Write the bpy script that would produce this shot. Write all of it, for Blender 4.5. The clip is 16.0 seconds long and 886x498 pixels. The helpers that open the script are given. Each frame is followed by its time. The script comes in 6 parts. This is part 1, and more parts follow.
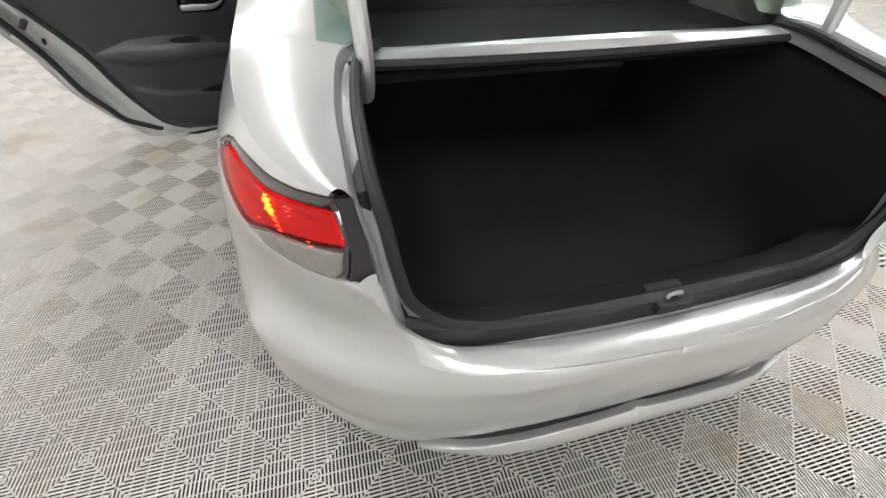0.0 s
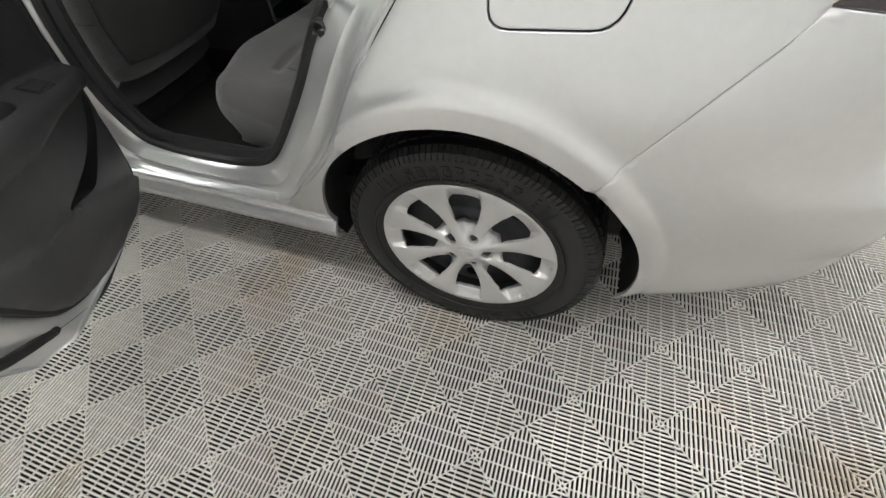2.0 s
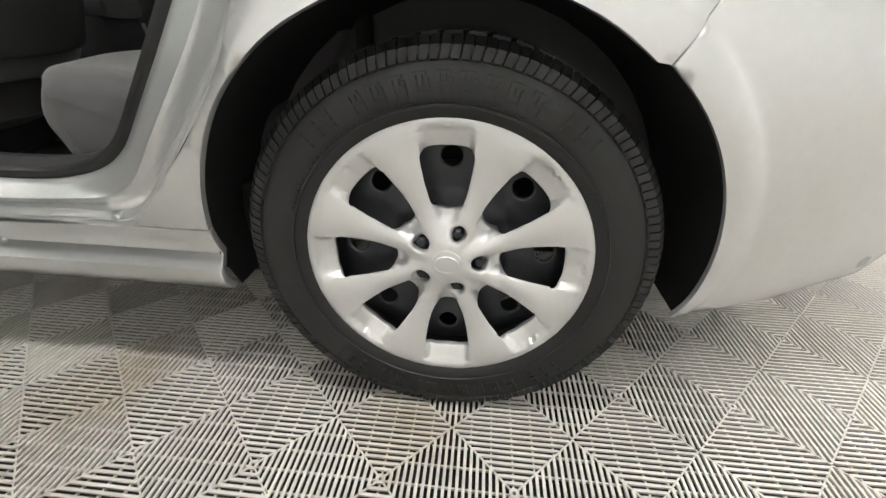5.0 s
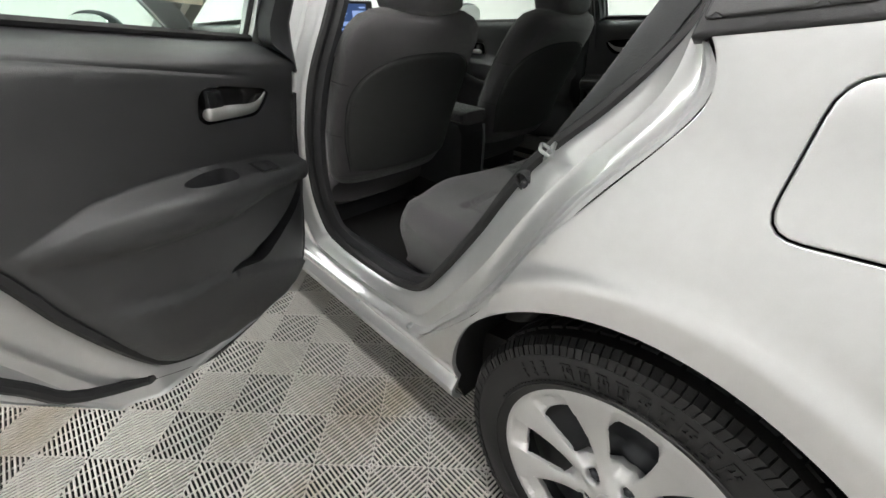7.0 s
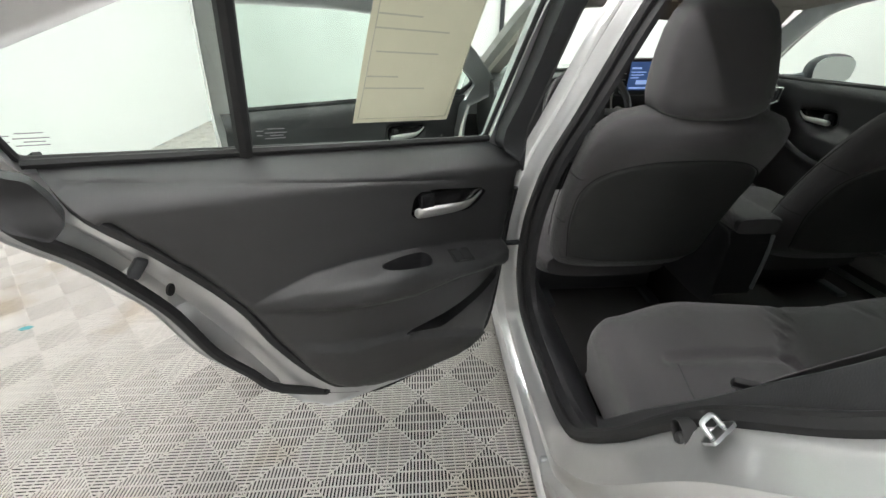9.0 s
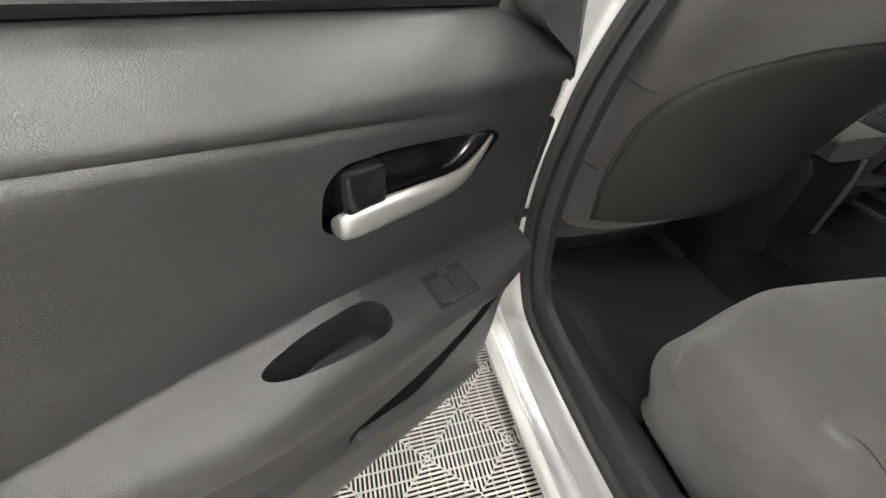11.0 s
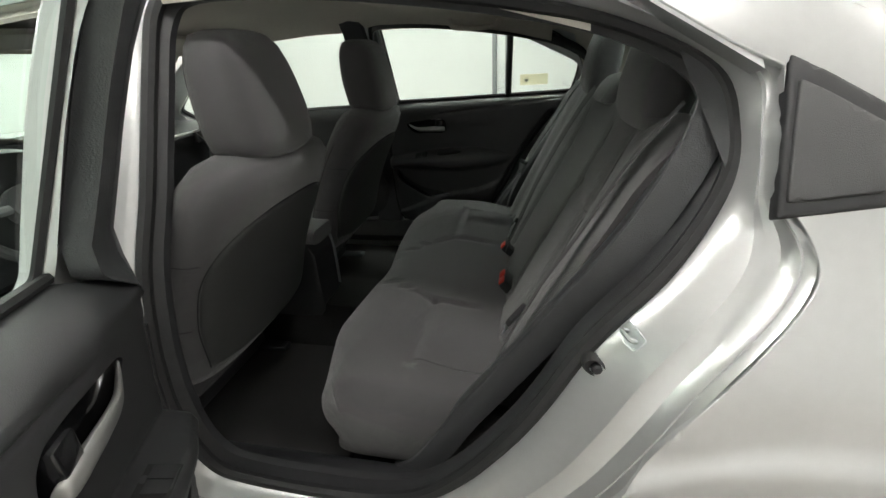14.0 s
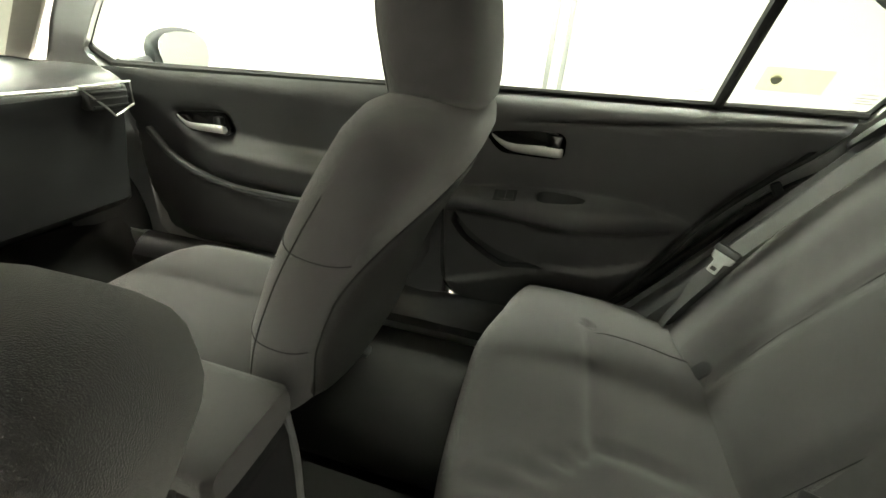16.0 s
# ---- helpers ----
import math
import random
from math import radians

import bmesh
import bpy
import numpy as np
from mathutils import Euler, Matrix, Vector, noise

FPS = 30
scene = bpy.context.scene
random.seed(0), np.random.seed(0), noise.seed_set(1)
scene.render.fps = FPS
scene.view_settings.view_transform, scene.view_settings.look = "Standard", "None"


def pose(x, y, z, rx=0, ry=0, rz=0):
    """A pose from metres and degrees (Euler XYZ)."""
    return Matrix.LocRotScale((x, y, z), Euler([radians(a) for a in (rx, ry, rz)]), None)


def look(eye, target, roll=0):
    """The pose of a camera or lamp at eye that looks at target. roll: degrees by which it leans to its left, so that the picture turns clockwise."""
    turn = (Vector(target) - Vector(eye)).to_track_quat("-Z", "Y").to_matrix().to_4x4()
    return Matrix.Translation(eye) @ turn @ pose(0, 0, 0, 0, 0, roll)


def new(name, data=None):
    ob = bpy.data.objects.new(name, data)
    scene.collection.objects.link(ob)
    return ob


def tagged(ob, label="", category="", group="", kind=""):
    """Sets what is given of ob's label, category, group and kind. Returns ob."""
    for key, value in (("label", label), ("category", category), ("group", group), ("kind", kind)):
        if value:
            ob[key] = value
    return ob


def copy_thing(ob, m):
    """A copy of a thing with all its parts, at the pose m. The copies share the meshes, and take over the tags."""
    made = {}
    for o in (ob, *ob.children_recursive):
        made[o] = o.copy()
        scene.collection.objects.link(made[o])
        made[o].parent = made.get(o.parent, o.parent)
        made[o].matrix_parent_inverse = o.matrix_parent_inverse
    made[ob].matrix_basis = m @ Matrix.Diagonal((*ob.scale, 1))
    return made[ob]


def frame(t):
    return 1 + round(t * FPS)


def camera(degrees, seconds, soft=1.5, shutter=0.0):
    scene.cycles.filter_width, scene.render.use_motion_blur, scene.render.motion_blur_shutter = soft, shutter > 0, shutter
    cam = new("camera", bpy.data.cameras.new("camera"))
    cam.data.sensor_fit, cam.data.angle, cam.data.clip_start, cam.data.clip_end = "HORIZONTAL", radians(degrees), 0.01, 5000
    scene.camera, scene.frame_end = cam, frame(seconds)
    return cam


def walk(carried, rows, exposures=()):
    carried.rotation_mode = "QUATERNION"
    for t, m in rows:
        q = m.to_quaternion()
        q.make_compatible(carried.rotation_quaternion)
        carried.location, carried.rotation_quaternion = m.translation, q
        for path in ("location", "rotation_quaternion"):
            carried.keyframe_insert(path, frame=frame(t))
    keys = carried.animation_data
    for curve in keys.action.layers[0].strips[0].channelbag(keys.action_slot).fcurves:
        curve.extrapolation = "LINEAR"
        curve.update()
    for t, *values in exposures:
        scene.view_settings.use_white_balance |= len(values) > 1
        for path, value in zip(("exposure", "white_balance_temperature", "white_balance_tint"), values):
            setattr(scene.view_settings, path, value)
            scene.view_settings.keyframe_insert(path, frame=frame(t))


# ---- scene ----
cam = camera(94.8, 16.0)
PATH = [
    (0, (-0.581, -1.27, 1.289), (-0.177, 0.146, -0.065), 1.7),
    (0.3, (-0.826, -1.186, 1.234), (-0.342, 0.182, -0.141), -0.2),
    (0.6, (-1.064, -1.0, 1.171), (-0.481, 0.293, -0.239), -2.7),
    (1, (-1.31, -0.735, 1.142), (-0.481, 0.375, -0.301), -4.4),
    (1.5, (-1.434, -0.426, 1.131), (-0.401, 0.363, -0.389), -6.0),
    (2, (-1.456, -0.187, 1.12), (-0.306, 0.293, -0.444), -5.4),
    (2.5, (-1.482, -0.096, 1.135), (-0.298, 0.205, -0.448), -5.0),
    (3, (-1.47, -0.09, 1.114), (-0.221, 0.115, -0.435), -3.1),
    (3.2, (-1.474, -0.092, 1.053), (-0.155, 0.105, -0.438), -2.8),
    (5.3, (-1.388, -0.043, 0.642), (0.356, 0.136, -0.321), 1.1),
    (5.5, (-1.384, -0.043, 0.647), (0.352, 0.166, -0.325), 0.9),
    (6, (-1.375, -0.057, 0.669), (0.335, 0.263, -0.317), 1.1),
    (6.5, (-1.368, -0.063, 0.793), (0.207, 0.662, -0.203), 0.9),
    (7, (-1.323, -0.076, 1.041), (-0.136, 1.176, 0.029), 0.2),
    (7.5, (-1.217, -0.051, 1.181), (-0.583, 1.598, 0.243), 1.0),
    (8, (-1.109, -0.041, 1.226), (-0.866, 1.722, 0.312), 1.0),
    (8.5, (-1.099, -0.058, 1.233), (-0.997, 1.713, 0.311), -0.0),
    (8.7, (-1.099, -0.053, 1.234), (-1.007, 1.713, 0.299), -0.2),
    (11, (-1.097, 0.529, 1.056), (-0.717, 1.994, -0.250), 0.9),
    (11.5, (-1.092, 0.532, 1.083), (-0.029, 1.807, -0.034), 2.5),
    (12, (-1.191, 0.432, 1.161), (0.458, 1.067, 0.225), -1.6),
    (12.5, (-1.322, 0.387, 1.215), (0.462, 0.756, 0.388), -2.5),
    (13, (-1.359, 0.375, 1.235), (0.449, 0.717, 0.453), -2.3),
    (13.5, (-1.362, 0.377, 1.235), (0.44, 0.718, 0.436), -2.4),
    (14, (-1.271, 0.384, 1.203), (0.495, 0.769, 0.348), -3.5),
    (14.5, (-1.042, 0.412, 1.183), (0.68, 0.856, 0.267), -3.7),
    (15, (-0.789, 0.542, 1.141), (0.948, 0.983, 0.253), -2.1),
    (15.5, (-0.568, 0.696, 1.145), (1.183, 1.106, 0.27), 1.3),
    (16, (-0.315, 0.805, 1.115), (1.413, 1.219, 0.196), 4.5),
]
walk(cam, [(t, look(eye, target, roll)) for t, eye, target, roll in PATH],
     [(0, 0.1, 6400, 11), (1.0, 0.05, 6350, 11), (1.6, 0.0, 6350, 10), (2.5, 0.22, 6400, 9), (3.2, 0.22, 6400, 9), (5.5, 0.65, 6500, 9), (6.5, 0.7, 6300, 9), (7.0, 0.3, 6350, 10), (8.6, 0.15, 6300, 10), (10.8, 1.2, 6600, 10), (11.3, 1.2, 6600, 10),
      (11.6, 1.55, 6500, 9), (12.0, 1.4, 6500, 10), (12.6, 0.25, 6500, 10), (13.5, 0.05, 6550, 9), (14.0, 0.2, 6500, 8), (14.5, 0.95, 6450, 8), (15.0, 1.35, 6900, 5), (15.5, 1.7, 7400, 3), (16.0, 1.8, 7400, 3)])

# ---- light ----
world = bpy.data.worlds.new("showroom_air")
world.use_nodes = True
scene.world = world
world.node_tree.nodes["Background"].inputs[0].default_value = (0.9, 0.95, 1.0, 1)
world.node_tree.nodes["Background"].inputs[1].default_value = 0.5


# ---- materials ----
def material(name, colour, rough=0.5, metal=0.0, coat=0.0, spread=0.06, scale=40.0, bump=0.0, bump_scale=200.0, sheen=0.0):
    m = bpy.data.materials.new(name)
    m.use_nodes = True
    nt = m.node_tree
    b = nt.nodes["Principled BSDF"]
    b.inputs["Roughness"].default_value = rough
    b.inputs["Metallic"].default_value = metal
    b.inputs["Coat Weight"].default_value = coat
    b.inputs["Coat Roughness"].default_value = 0.04
    b.inputs["Sheen Weight"].default_value = sheen
    co = nt.nodes.new("ShaderNodeTexCoord")
    n1 = nt.nodes.new("ShaderNodeTexNoise")
    n1.inputs["Scale"].default_value = scale
    n1.inputs["Detail"].default_value = 6
    n2 = nt.nodes.new("ShaderNodeTexNoise")
    n2.inputs["Scale"].default_value = scale / 14
    mixn = nt.nodes.new("ShaderNodeMath")
    mixn.operation = "MULTIPLY_ADD"
    mixn.inputs[1].default_value = 0.5
    half = nt.nodes.new("ShaderNodeMath")
    half.operation = "MULTIPLY"
    half.inputs[1].default_value = 0.5
    ramp = nt.nodes.new("ShaderNodeValToRGB")
    lo, hi = 1 - spread, 1 + spread
    ramp.color_ramp.elements[0].position, ramp.color_ramp.elements[1].position = 0.3, 0.7
    ramp.color_ramp.elements[0].color = (*[c * lo for c in colour], 1)
    ramp.color_ramp.elements[1].color = (*[min(1, c * hi) for c in colour], 1)
    for n in (n1, n2):
        nt.links.new(co.outputs["Object"], n.inputs["Vector"])
    nt.links.new(n2.outputs[0], half.inputs[0])
    nt.links.new(n1.outputs[0], mixn.inputs[0])
    nt.links.new(half.outputs[0], mixn.inputs[2])
    nt.links.new(mixn.outputs[0], ramp.inputs[0])
    nt.links.new(ramp.outputs[0], b.inputs["Base Color"])
    if bump:
        n3 = nt.nodes.new("ShaderNodeTexNoise")
        n3.inputs["Scale"].default_value = bump_scale
        n3.inputs["Detail"].default_value = 3
        bp = nt.nodes.new("ShaderNodeBump")
        bp.inputs["Strength"].default_value = bump
        bp.inputs["Distance"].default_value = 0.002
        nt.links.new(co.outputs["Object"], n3.inputs["Vector"])
        nt.links.new(n3.outputs[0], bp.inputs["Height"])
        nt.links.new(bp.outputs[0], b.inputs["Normal"])
    return m


def glass(name, tint, gloss=1.0):
    m = bpy.data.materials.new(name)
    m.use_nodes = True
    nt = m.node_tree
    nt.nodes.clear()
    out = nt.nodes.new("ShaderNodeOutputMaterial")
    tr = nt.nodes.new("ShaderNodeBsdfTransparent")
    tr.inputs[0].default_value = (*tint, 1)
    gl = nt.nodes.new("ShaderNodeBsdfGlossy")
    gl.inputs["Roughness"].default_value = 0.01
    fr = nt.nodes.new("ShaderNodeLayerWeight")
    fr.inputs[0].default_value = 0.5
    pw = nt.nodes.new("ShaderNodeMath")
    pw.operation = "POWER"
    pw.inputs[1].default_value = 5.0
    mul = nt.nodes.new("ShaderNodeMath")
    mul.operation = "MULTIPLY_ADD"
    mul.inputs[1].default_value, mul.inputs[2].default_value = 0.85 * gloss, 0.045 * gloss
    nt.links.new(fr.outputs["Facing"], pw.inputs[0])
    nt.links.new(pw.outputs[0], mul.inputs[0])
    mix = nt.nodes.new("ShaderNodeMixShader")
    nt.links.new(mul.outputs[0], mix.inputs[0])
    nt.links.new(tr.outputs[0], mix.inputs[1])
    nt.links.new(gl.outputs[0], mix.inputs[2])
    nt.links.new(mix.outputs[0], out.inputs[0])
    return m


def glowing(name, colour, strength):
    m = bpy.data.materials.new(name)
    m.use_nodes = True
    b = m.node_tree.nodes["Principled BSDF"]
    b.inputs["Base Color"].default_value = (*colour, 1)
    b.inputs["Emission Color"].default_value = (*colour, 1)
    b.inputs["Emission Strength"].default_value = strength
    return m


PAINT = material("silver_paint", (0.62, 0.625, 0.63), 0.28, 0.65, 0.8, 0.03, 900)
BLACK_PLASTIC = material("black_plastic", (0.022, 0.022, 0.024), 0.45, 0, 0, 0.15, 60, 0.25, 900)
TRIM = material("grained_trim", (0.031, 0.031, 0.033), 0.43, 0, 0, 0.10, 30, 0.34, 900)
TRIM.node_tree.nodes["Principled BSDF"].inputs["Specular IOR Level"].default_value = 0.8
SOFT_TRIM = material("soft_grey_trim", (0.048, 0.049, 0.052), 0.36, 0, 0, 0.1, 30, 0.35, 450)
GLOSS_BLACK = material("gloss_black_plastic", (0.010, 0.010, 0.011), 0.18, 0, 0.3, 0.1, 60)
RUBBER = material("rubber", (0.014, 0.014, 0.015), 0.6, 0, 0, 0.2, 50, 0.2, 500)
TYRE = material("tyre_rubber", (0.0065, 0.0065, 0.007), 0.52, 0, 0, 0.25, 30, 0.15, 400)
CLOTH = material("charcoal_seat_cloth", (0.058, 0.055, 0.058), 0.9, 0, 0, 0.14, 50, 0.6, 1600, 0.4)
CLOTH_INSERT = material("seat_cloth_insert", (0.062, 0.058, 0.061), 0.95, 0, 0, 0.12, 40, 0.8, 1100, 0.4)
SEATBACK = material("seat_back_vinyl", (0.047, 0.048, 0.047), 0.55, 0, 0, 0.1, 40, 0.4, 700)
CARPET = material("black_carpet", (0.010, 0.0095, 0.0095), 1.0, 0, 0, 0.35, 160, 0.9, 1500)
TRUNK_CARPET = material("trunk_carpet", (0.009, 0.009, 0.010), 1.0, 0, 0, 0.3, 160, 0.9, 1500)
HEADLINER = material("beige_headliner", (0.50, 0.47, 0.42), 0.95, 0, 0, 0.05, 60, 0.3, 1500)
COVER = material("silver_wheel_cover", (0.60, 0.60, 0.60), 0.42, 0.55, 0.1, 0.04, 400)
STEEL_BLACK = material("black_steel", (0.042, 0.045, 0.050), 0.4, 0.4, 0, 0.15, 60)
CHROME = material("satin_silver", (0.68, 0.68, 0.67), 0.28, 0.55, 0.2, 0.03, 60)
ZINC = material("zinc_steel", (0.6, 0.62, 0.63), 0.3, 1.0, 0, 0.12, 120)
GLOWING_RED = material("red_lens", (0.42, 0.002, 0.006), 0.2, 0, 0.3, 0.15, 60)
# weak emission added so that bowl and ribs look lit from within
GLOWING_RED.node_tree.nodes["Principled BSDF"].inputs["Emission Color"].default_value = (0.9, 0.01, 0.01, 1)
GLOWING_RED.node_tree.nodes["Principled BSDF"].inputs["Emission Strength"].default_value = 0.3
RED_GLASS = glass("red_lamp_cover", (0.80, 0.015, 0.015), 0.9)
DARK_LENS = material("smoked_lens", (0.03, 0.02, 0.02), 0.1, 0, 1.0, 0.2, 60)
CLEAR_LENS = material("clear_lens", (0.30, 0.29, 0.28), 0.16, 0.55, 0.6, 0.30, 90)
AMBER = glowing("lit_amber", (1.0, 0.27, 0.015), 2.8)
# weaker glow for the outer glints painted on the tail lamp
DIM_AMBER = glowing("dim_amber", (1.0, 0.10, 0.01), 1.5)
WHITE_WALL = material("white_wall_paint", (0.80, 0.81, 0.80), 0.75, 0, 0, 0.02, 4, 0.1, 300)
GREY_METAL = material("grey_metal", (0.30, 0.31, 0.32), 0.45, 0.5, 0, 0.08, 30)
BELT = material("seat_belt_webbing", (0.075, 0.074, 0.076), 0.8, 0, 0, 0.1, 60, 0.5, 1200)
RED_PLASTIC = material("red_button", (0.75, 0.05, 0.03), 0.4, 0, 0, 0.05, 60)
PAPER = material("cream_paper", (0.72, 0.72, 0.55), 0.8, 0, 0, 0.03, 20)
PRINT = material("grey_print", (0.52, 0.53, 0.42), 0.8, 0, 0, 0.03, 20)
YELLOW_LABEL = material("yellow_label", (0.60, 0.56, 0.32), 0.9, 0, 0, 0.06, 60)
YELLOW_LABEL.node_tree.nodes["Principled BSDF"].inputs["Transmission Weight"].default_value = 0.8
YELLOW_LABEL.node_tree.nodes["Principled BSDF"].inputs["IOR"].default_value = 1.05
SATIN = material("dull_silver", (0.42, 0.42, 0.41), 0.34, 0.7, 0.1, 0.03, 60)
TILE = material("grey_floor_tile", (0.63, 0.605, 0.57), 0.55, 0, 0, 0.08, 14, 0.15, 300)
TEAL = material("teal_plastic", (0.12, 0.42, 0.46), 0.5, 0, 0, 0.1, 60)
# near-black, so the shade between the tile ribs is in the colour
GAP_SHADE = material("floor_underlay", (0.012, 0.012, 0.012), 0.9, 0, 0, 0.2, 40)
SIDE_GLASS = glass("green_side_glass", (0.86, 0.96, 0.91))
REAR_GLASS = glass("green_rear_glass", (0.60, 0.70, 0.66), 0.8)
SCREEN = glowing("screen_glow", (0.03, 0.06, 0.15), 0.9)
SCREEN_PALE = glowing("screen_text", (0.25, 0.35, 0.6), 0.9)
THREAD = material("dark_sewing_thread", (0.030, 0.029, 0.031), 0.9, 0, 0, 0.1, 60)
PALE_PRINT = material("pale_key_print", (0.6, 0.6, 0.6), 0.5, 0, 0, 0.03, 60)
LAMP = glowing("ceiling_lamp_tube", (1.0, 0.97, 0.93), 62)
DOME = glowing("dome_lamp", (1.0, 0.62, 0.25), 6)
MIRROR = material("mirror_glass", (0.85, 0.87, 0.87), 0.02, 1.0, 0, 0.0, 10)


def worn_tile(m):
    nt = m.node_tree
    b = nt.nodes["Principled BSDF"]
    src = b.inputs["Base Color"].links[0].from_socket
    info = nt.nodes.new("ShaderNodeObjectInfo")
    shade = nt.nodes.new("ShaderNodeMapRange")
    shade.inputs["To Min"].default_value, shade.inputs["To Max"].default_value = 0.90, 1.06
    nt.links.new(info.outputs["Random"], shade.inputs["Value"])
    mul = nt.nodes.new("ShaderNodeMix")
    mul.data_type, mul.blend_type = "RGBA", "MULTIPLY"
    mul.inputs["Factor"].default_value = 1.0
    nt.links.new(src, mul.inputs["A"])
    nt.links.new(shade.outputs[0], mul.inputs["B"])
    geo = nt.nodes.new("ShaderNodeNewGeometry")
    blot = nt.nodes.new("ShaderNodeTexNoise")
    blot.inputs["Scale"].default_value, blot.inputs["Detail"].default_value = 2.6, 4
    nt.links.new(geo.outputs["Position"], blot.inputs["Vector"])
    ramp = nt.nodes.new("ShaderNodeValToRGB")
    ramp.color_ramp.elements[0].position, ramp.color_ramp.elements[1].position = 0.56, 0.72
    ramp.color_ramp.elements[0].color, ramp.color_ramp.elements[1].color = (1, 1, 1, 1), (0.80, 0.73, 0.62, 1)
    nt.links.new(blot.outputs[0], ramp.inputs[0])
    stain = nt.nodes.new("ShaderNodeMix")
    stain.data_type, stain.blend_type = "RGBA", "MULTIPLY"
    stain.inputs["Factor"].default_value = 1.0
    nt.links.new(mul.outputs["Result"], stain.inputs["A"])
    nt.links.new(ramp.outputs[0], stain.inputs["B"])
    nt.links.new(stain.outputs["Result"], b.inputs["Base Color"])


worn_tile(TILE)


# ---- mesh helpers ----
def solid(name, verts, faces, mat, parent=None, label="", smooth=True, sharp=35):
    me = bpy.data.meshes.new(name)
    me.from_pydata([tuple(v) for v in verts], [], faces)
    me.materials.append(mat)
    bm = bmesh.new()
    bm.from_mesh(me)
    bmesh.ops.remove_doubles(bm, verts=bm.verts, dist=1e-5)
    bmesh.ops.recalc_face_normals(bm, faces=bm.faces)
    bm.to_mesh(me)
    bm.free()
    if smooth:
        for p in me.polygons:
            p.use_smooth = True
        me.set_sharp_from_angle(angle=radians(sharp))
    ob = new(name, me)
    if parent is not None:
        ob.parent = parent
    if label:
        ob["label"] = label
    return ob


def join(*pieces):
    verts, faces = [], []
    for v, f in pieces:
        k = len(verts)
        verts += [tuple(p) for p in v]
        faces += [tuple(i + k for i in q) for q in f]
    return verts, faces


def moved(piece, m):
    return [m @ Vector(p) for p in piece[0]], piece[1]


def flipped(piece):
    return [(-p[0], p[1], p[2]) for p in piece[0]], [tuple(reversed(q)) for q in piece[1]]


def spline(points, n=8, closed=False):
    """Catmull-Rom through the points."""
    p = [np.array(q, float) for q in points]
    out, m = [], len(p)
    for i in range(m if closed else m - 1):
        a, b = p[i], p[(i + 1) % m]
        pa = p[i - 1] if closed or i else 2 * a - b
        pb = p[(i + 2) % m] if closed or i + 2 < m else 2 * b - a
        for k in range(n):
            t = k / n
            out.append(0.5 * (2 * a + (b - pa) * t + (2 * pa - 5 * a + 4 * b - pb) * t * t + (3 * a - pa - 3 * b + pb) * t ** 3))
    if not closed:
        out.append(p[-1])
    return out


def rounded(points, radius, n=5):
    """A closed polygon with its corners cut round. radius: one, or one a corner."""
    p = [np.array(q, float) for q in points]
    out, m = [], len(p)
    for i in range(m):
        r = radius[i] if isinstance(radius, (list, tuple)) else radius
        a, b, c = p[i - 1], p[i], p[(i + 1) % m]
        da, dc = a - b, c - b
        la, lc = np.linalg.norm(da), np.linalg.norm(dc)
        r = min(r, la * 0.48, lc * 0.48)
        if r < 1e-5:
            out.append(b)
            continue
        s, e = b + da / la * r, b + dc / lc * r
        for k in range(n + 1):
            t = k / n
            out.append((1 - t) ** 2 * s + 2 * t * (1 - t) * b + t * t * e)
    return out


def dense(loop, step):
    out = []
    for a, b in zip(loop, loop[1:] + loop[:1]):
        a, b = np.array(a, float), np.array(b, float)
        k = max(1, int(np.linalg.norm(b - a) / step))
        out += [a + (b - a) * i / k for i in range(k)]
    return out


def inside(pts, loop):
    pts, q = np.asarray(pts), np.asarray(loop)
    hit = np.zeros(len(pts), bool)
    for a, b in zip(q, np.roll(q, -1, 0)):
        if a[1] != b[1]:
            c = (a[1] > pts[:, 1]) != (b[1] > pts[:, 1])
            hit ^= c & (pts[:, 0] < (b[0] - a[0]) * (pts[:, 1] - a[1]) / (b[1] - a[1]) + a[0])
    return hit


def edge_distance(pts, loops):
    pts = np.asarray(pts)
    best = np.full(len(pts), 9.0)
    for q in loops:
        q = np.asarray(q)
        for a, b in zip(q, np.roll(q, -1, 0)):
            d = b - a
            t = np.clip(((pts - a) @ d) / max(d @ d, 1e-12), 0, 1)
            best = np.minimum(best, np.linalg.norm(pts - a - t[:, None] * d, axis=1))
    return best


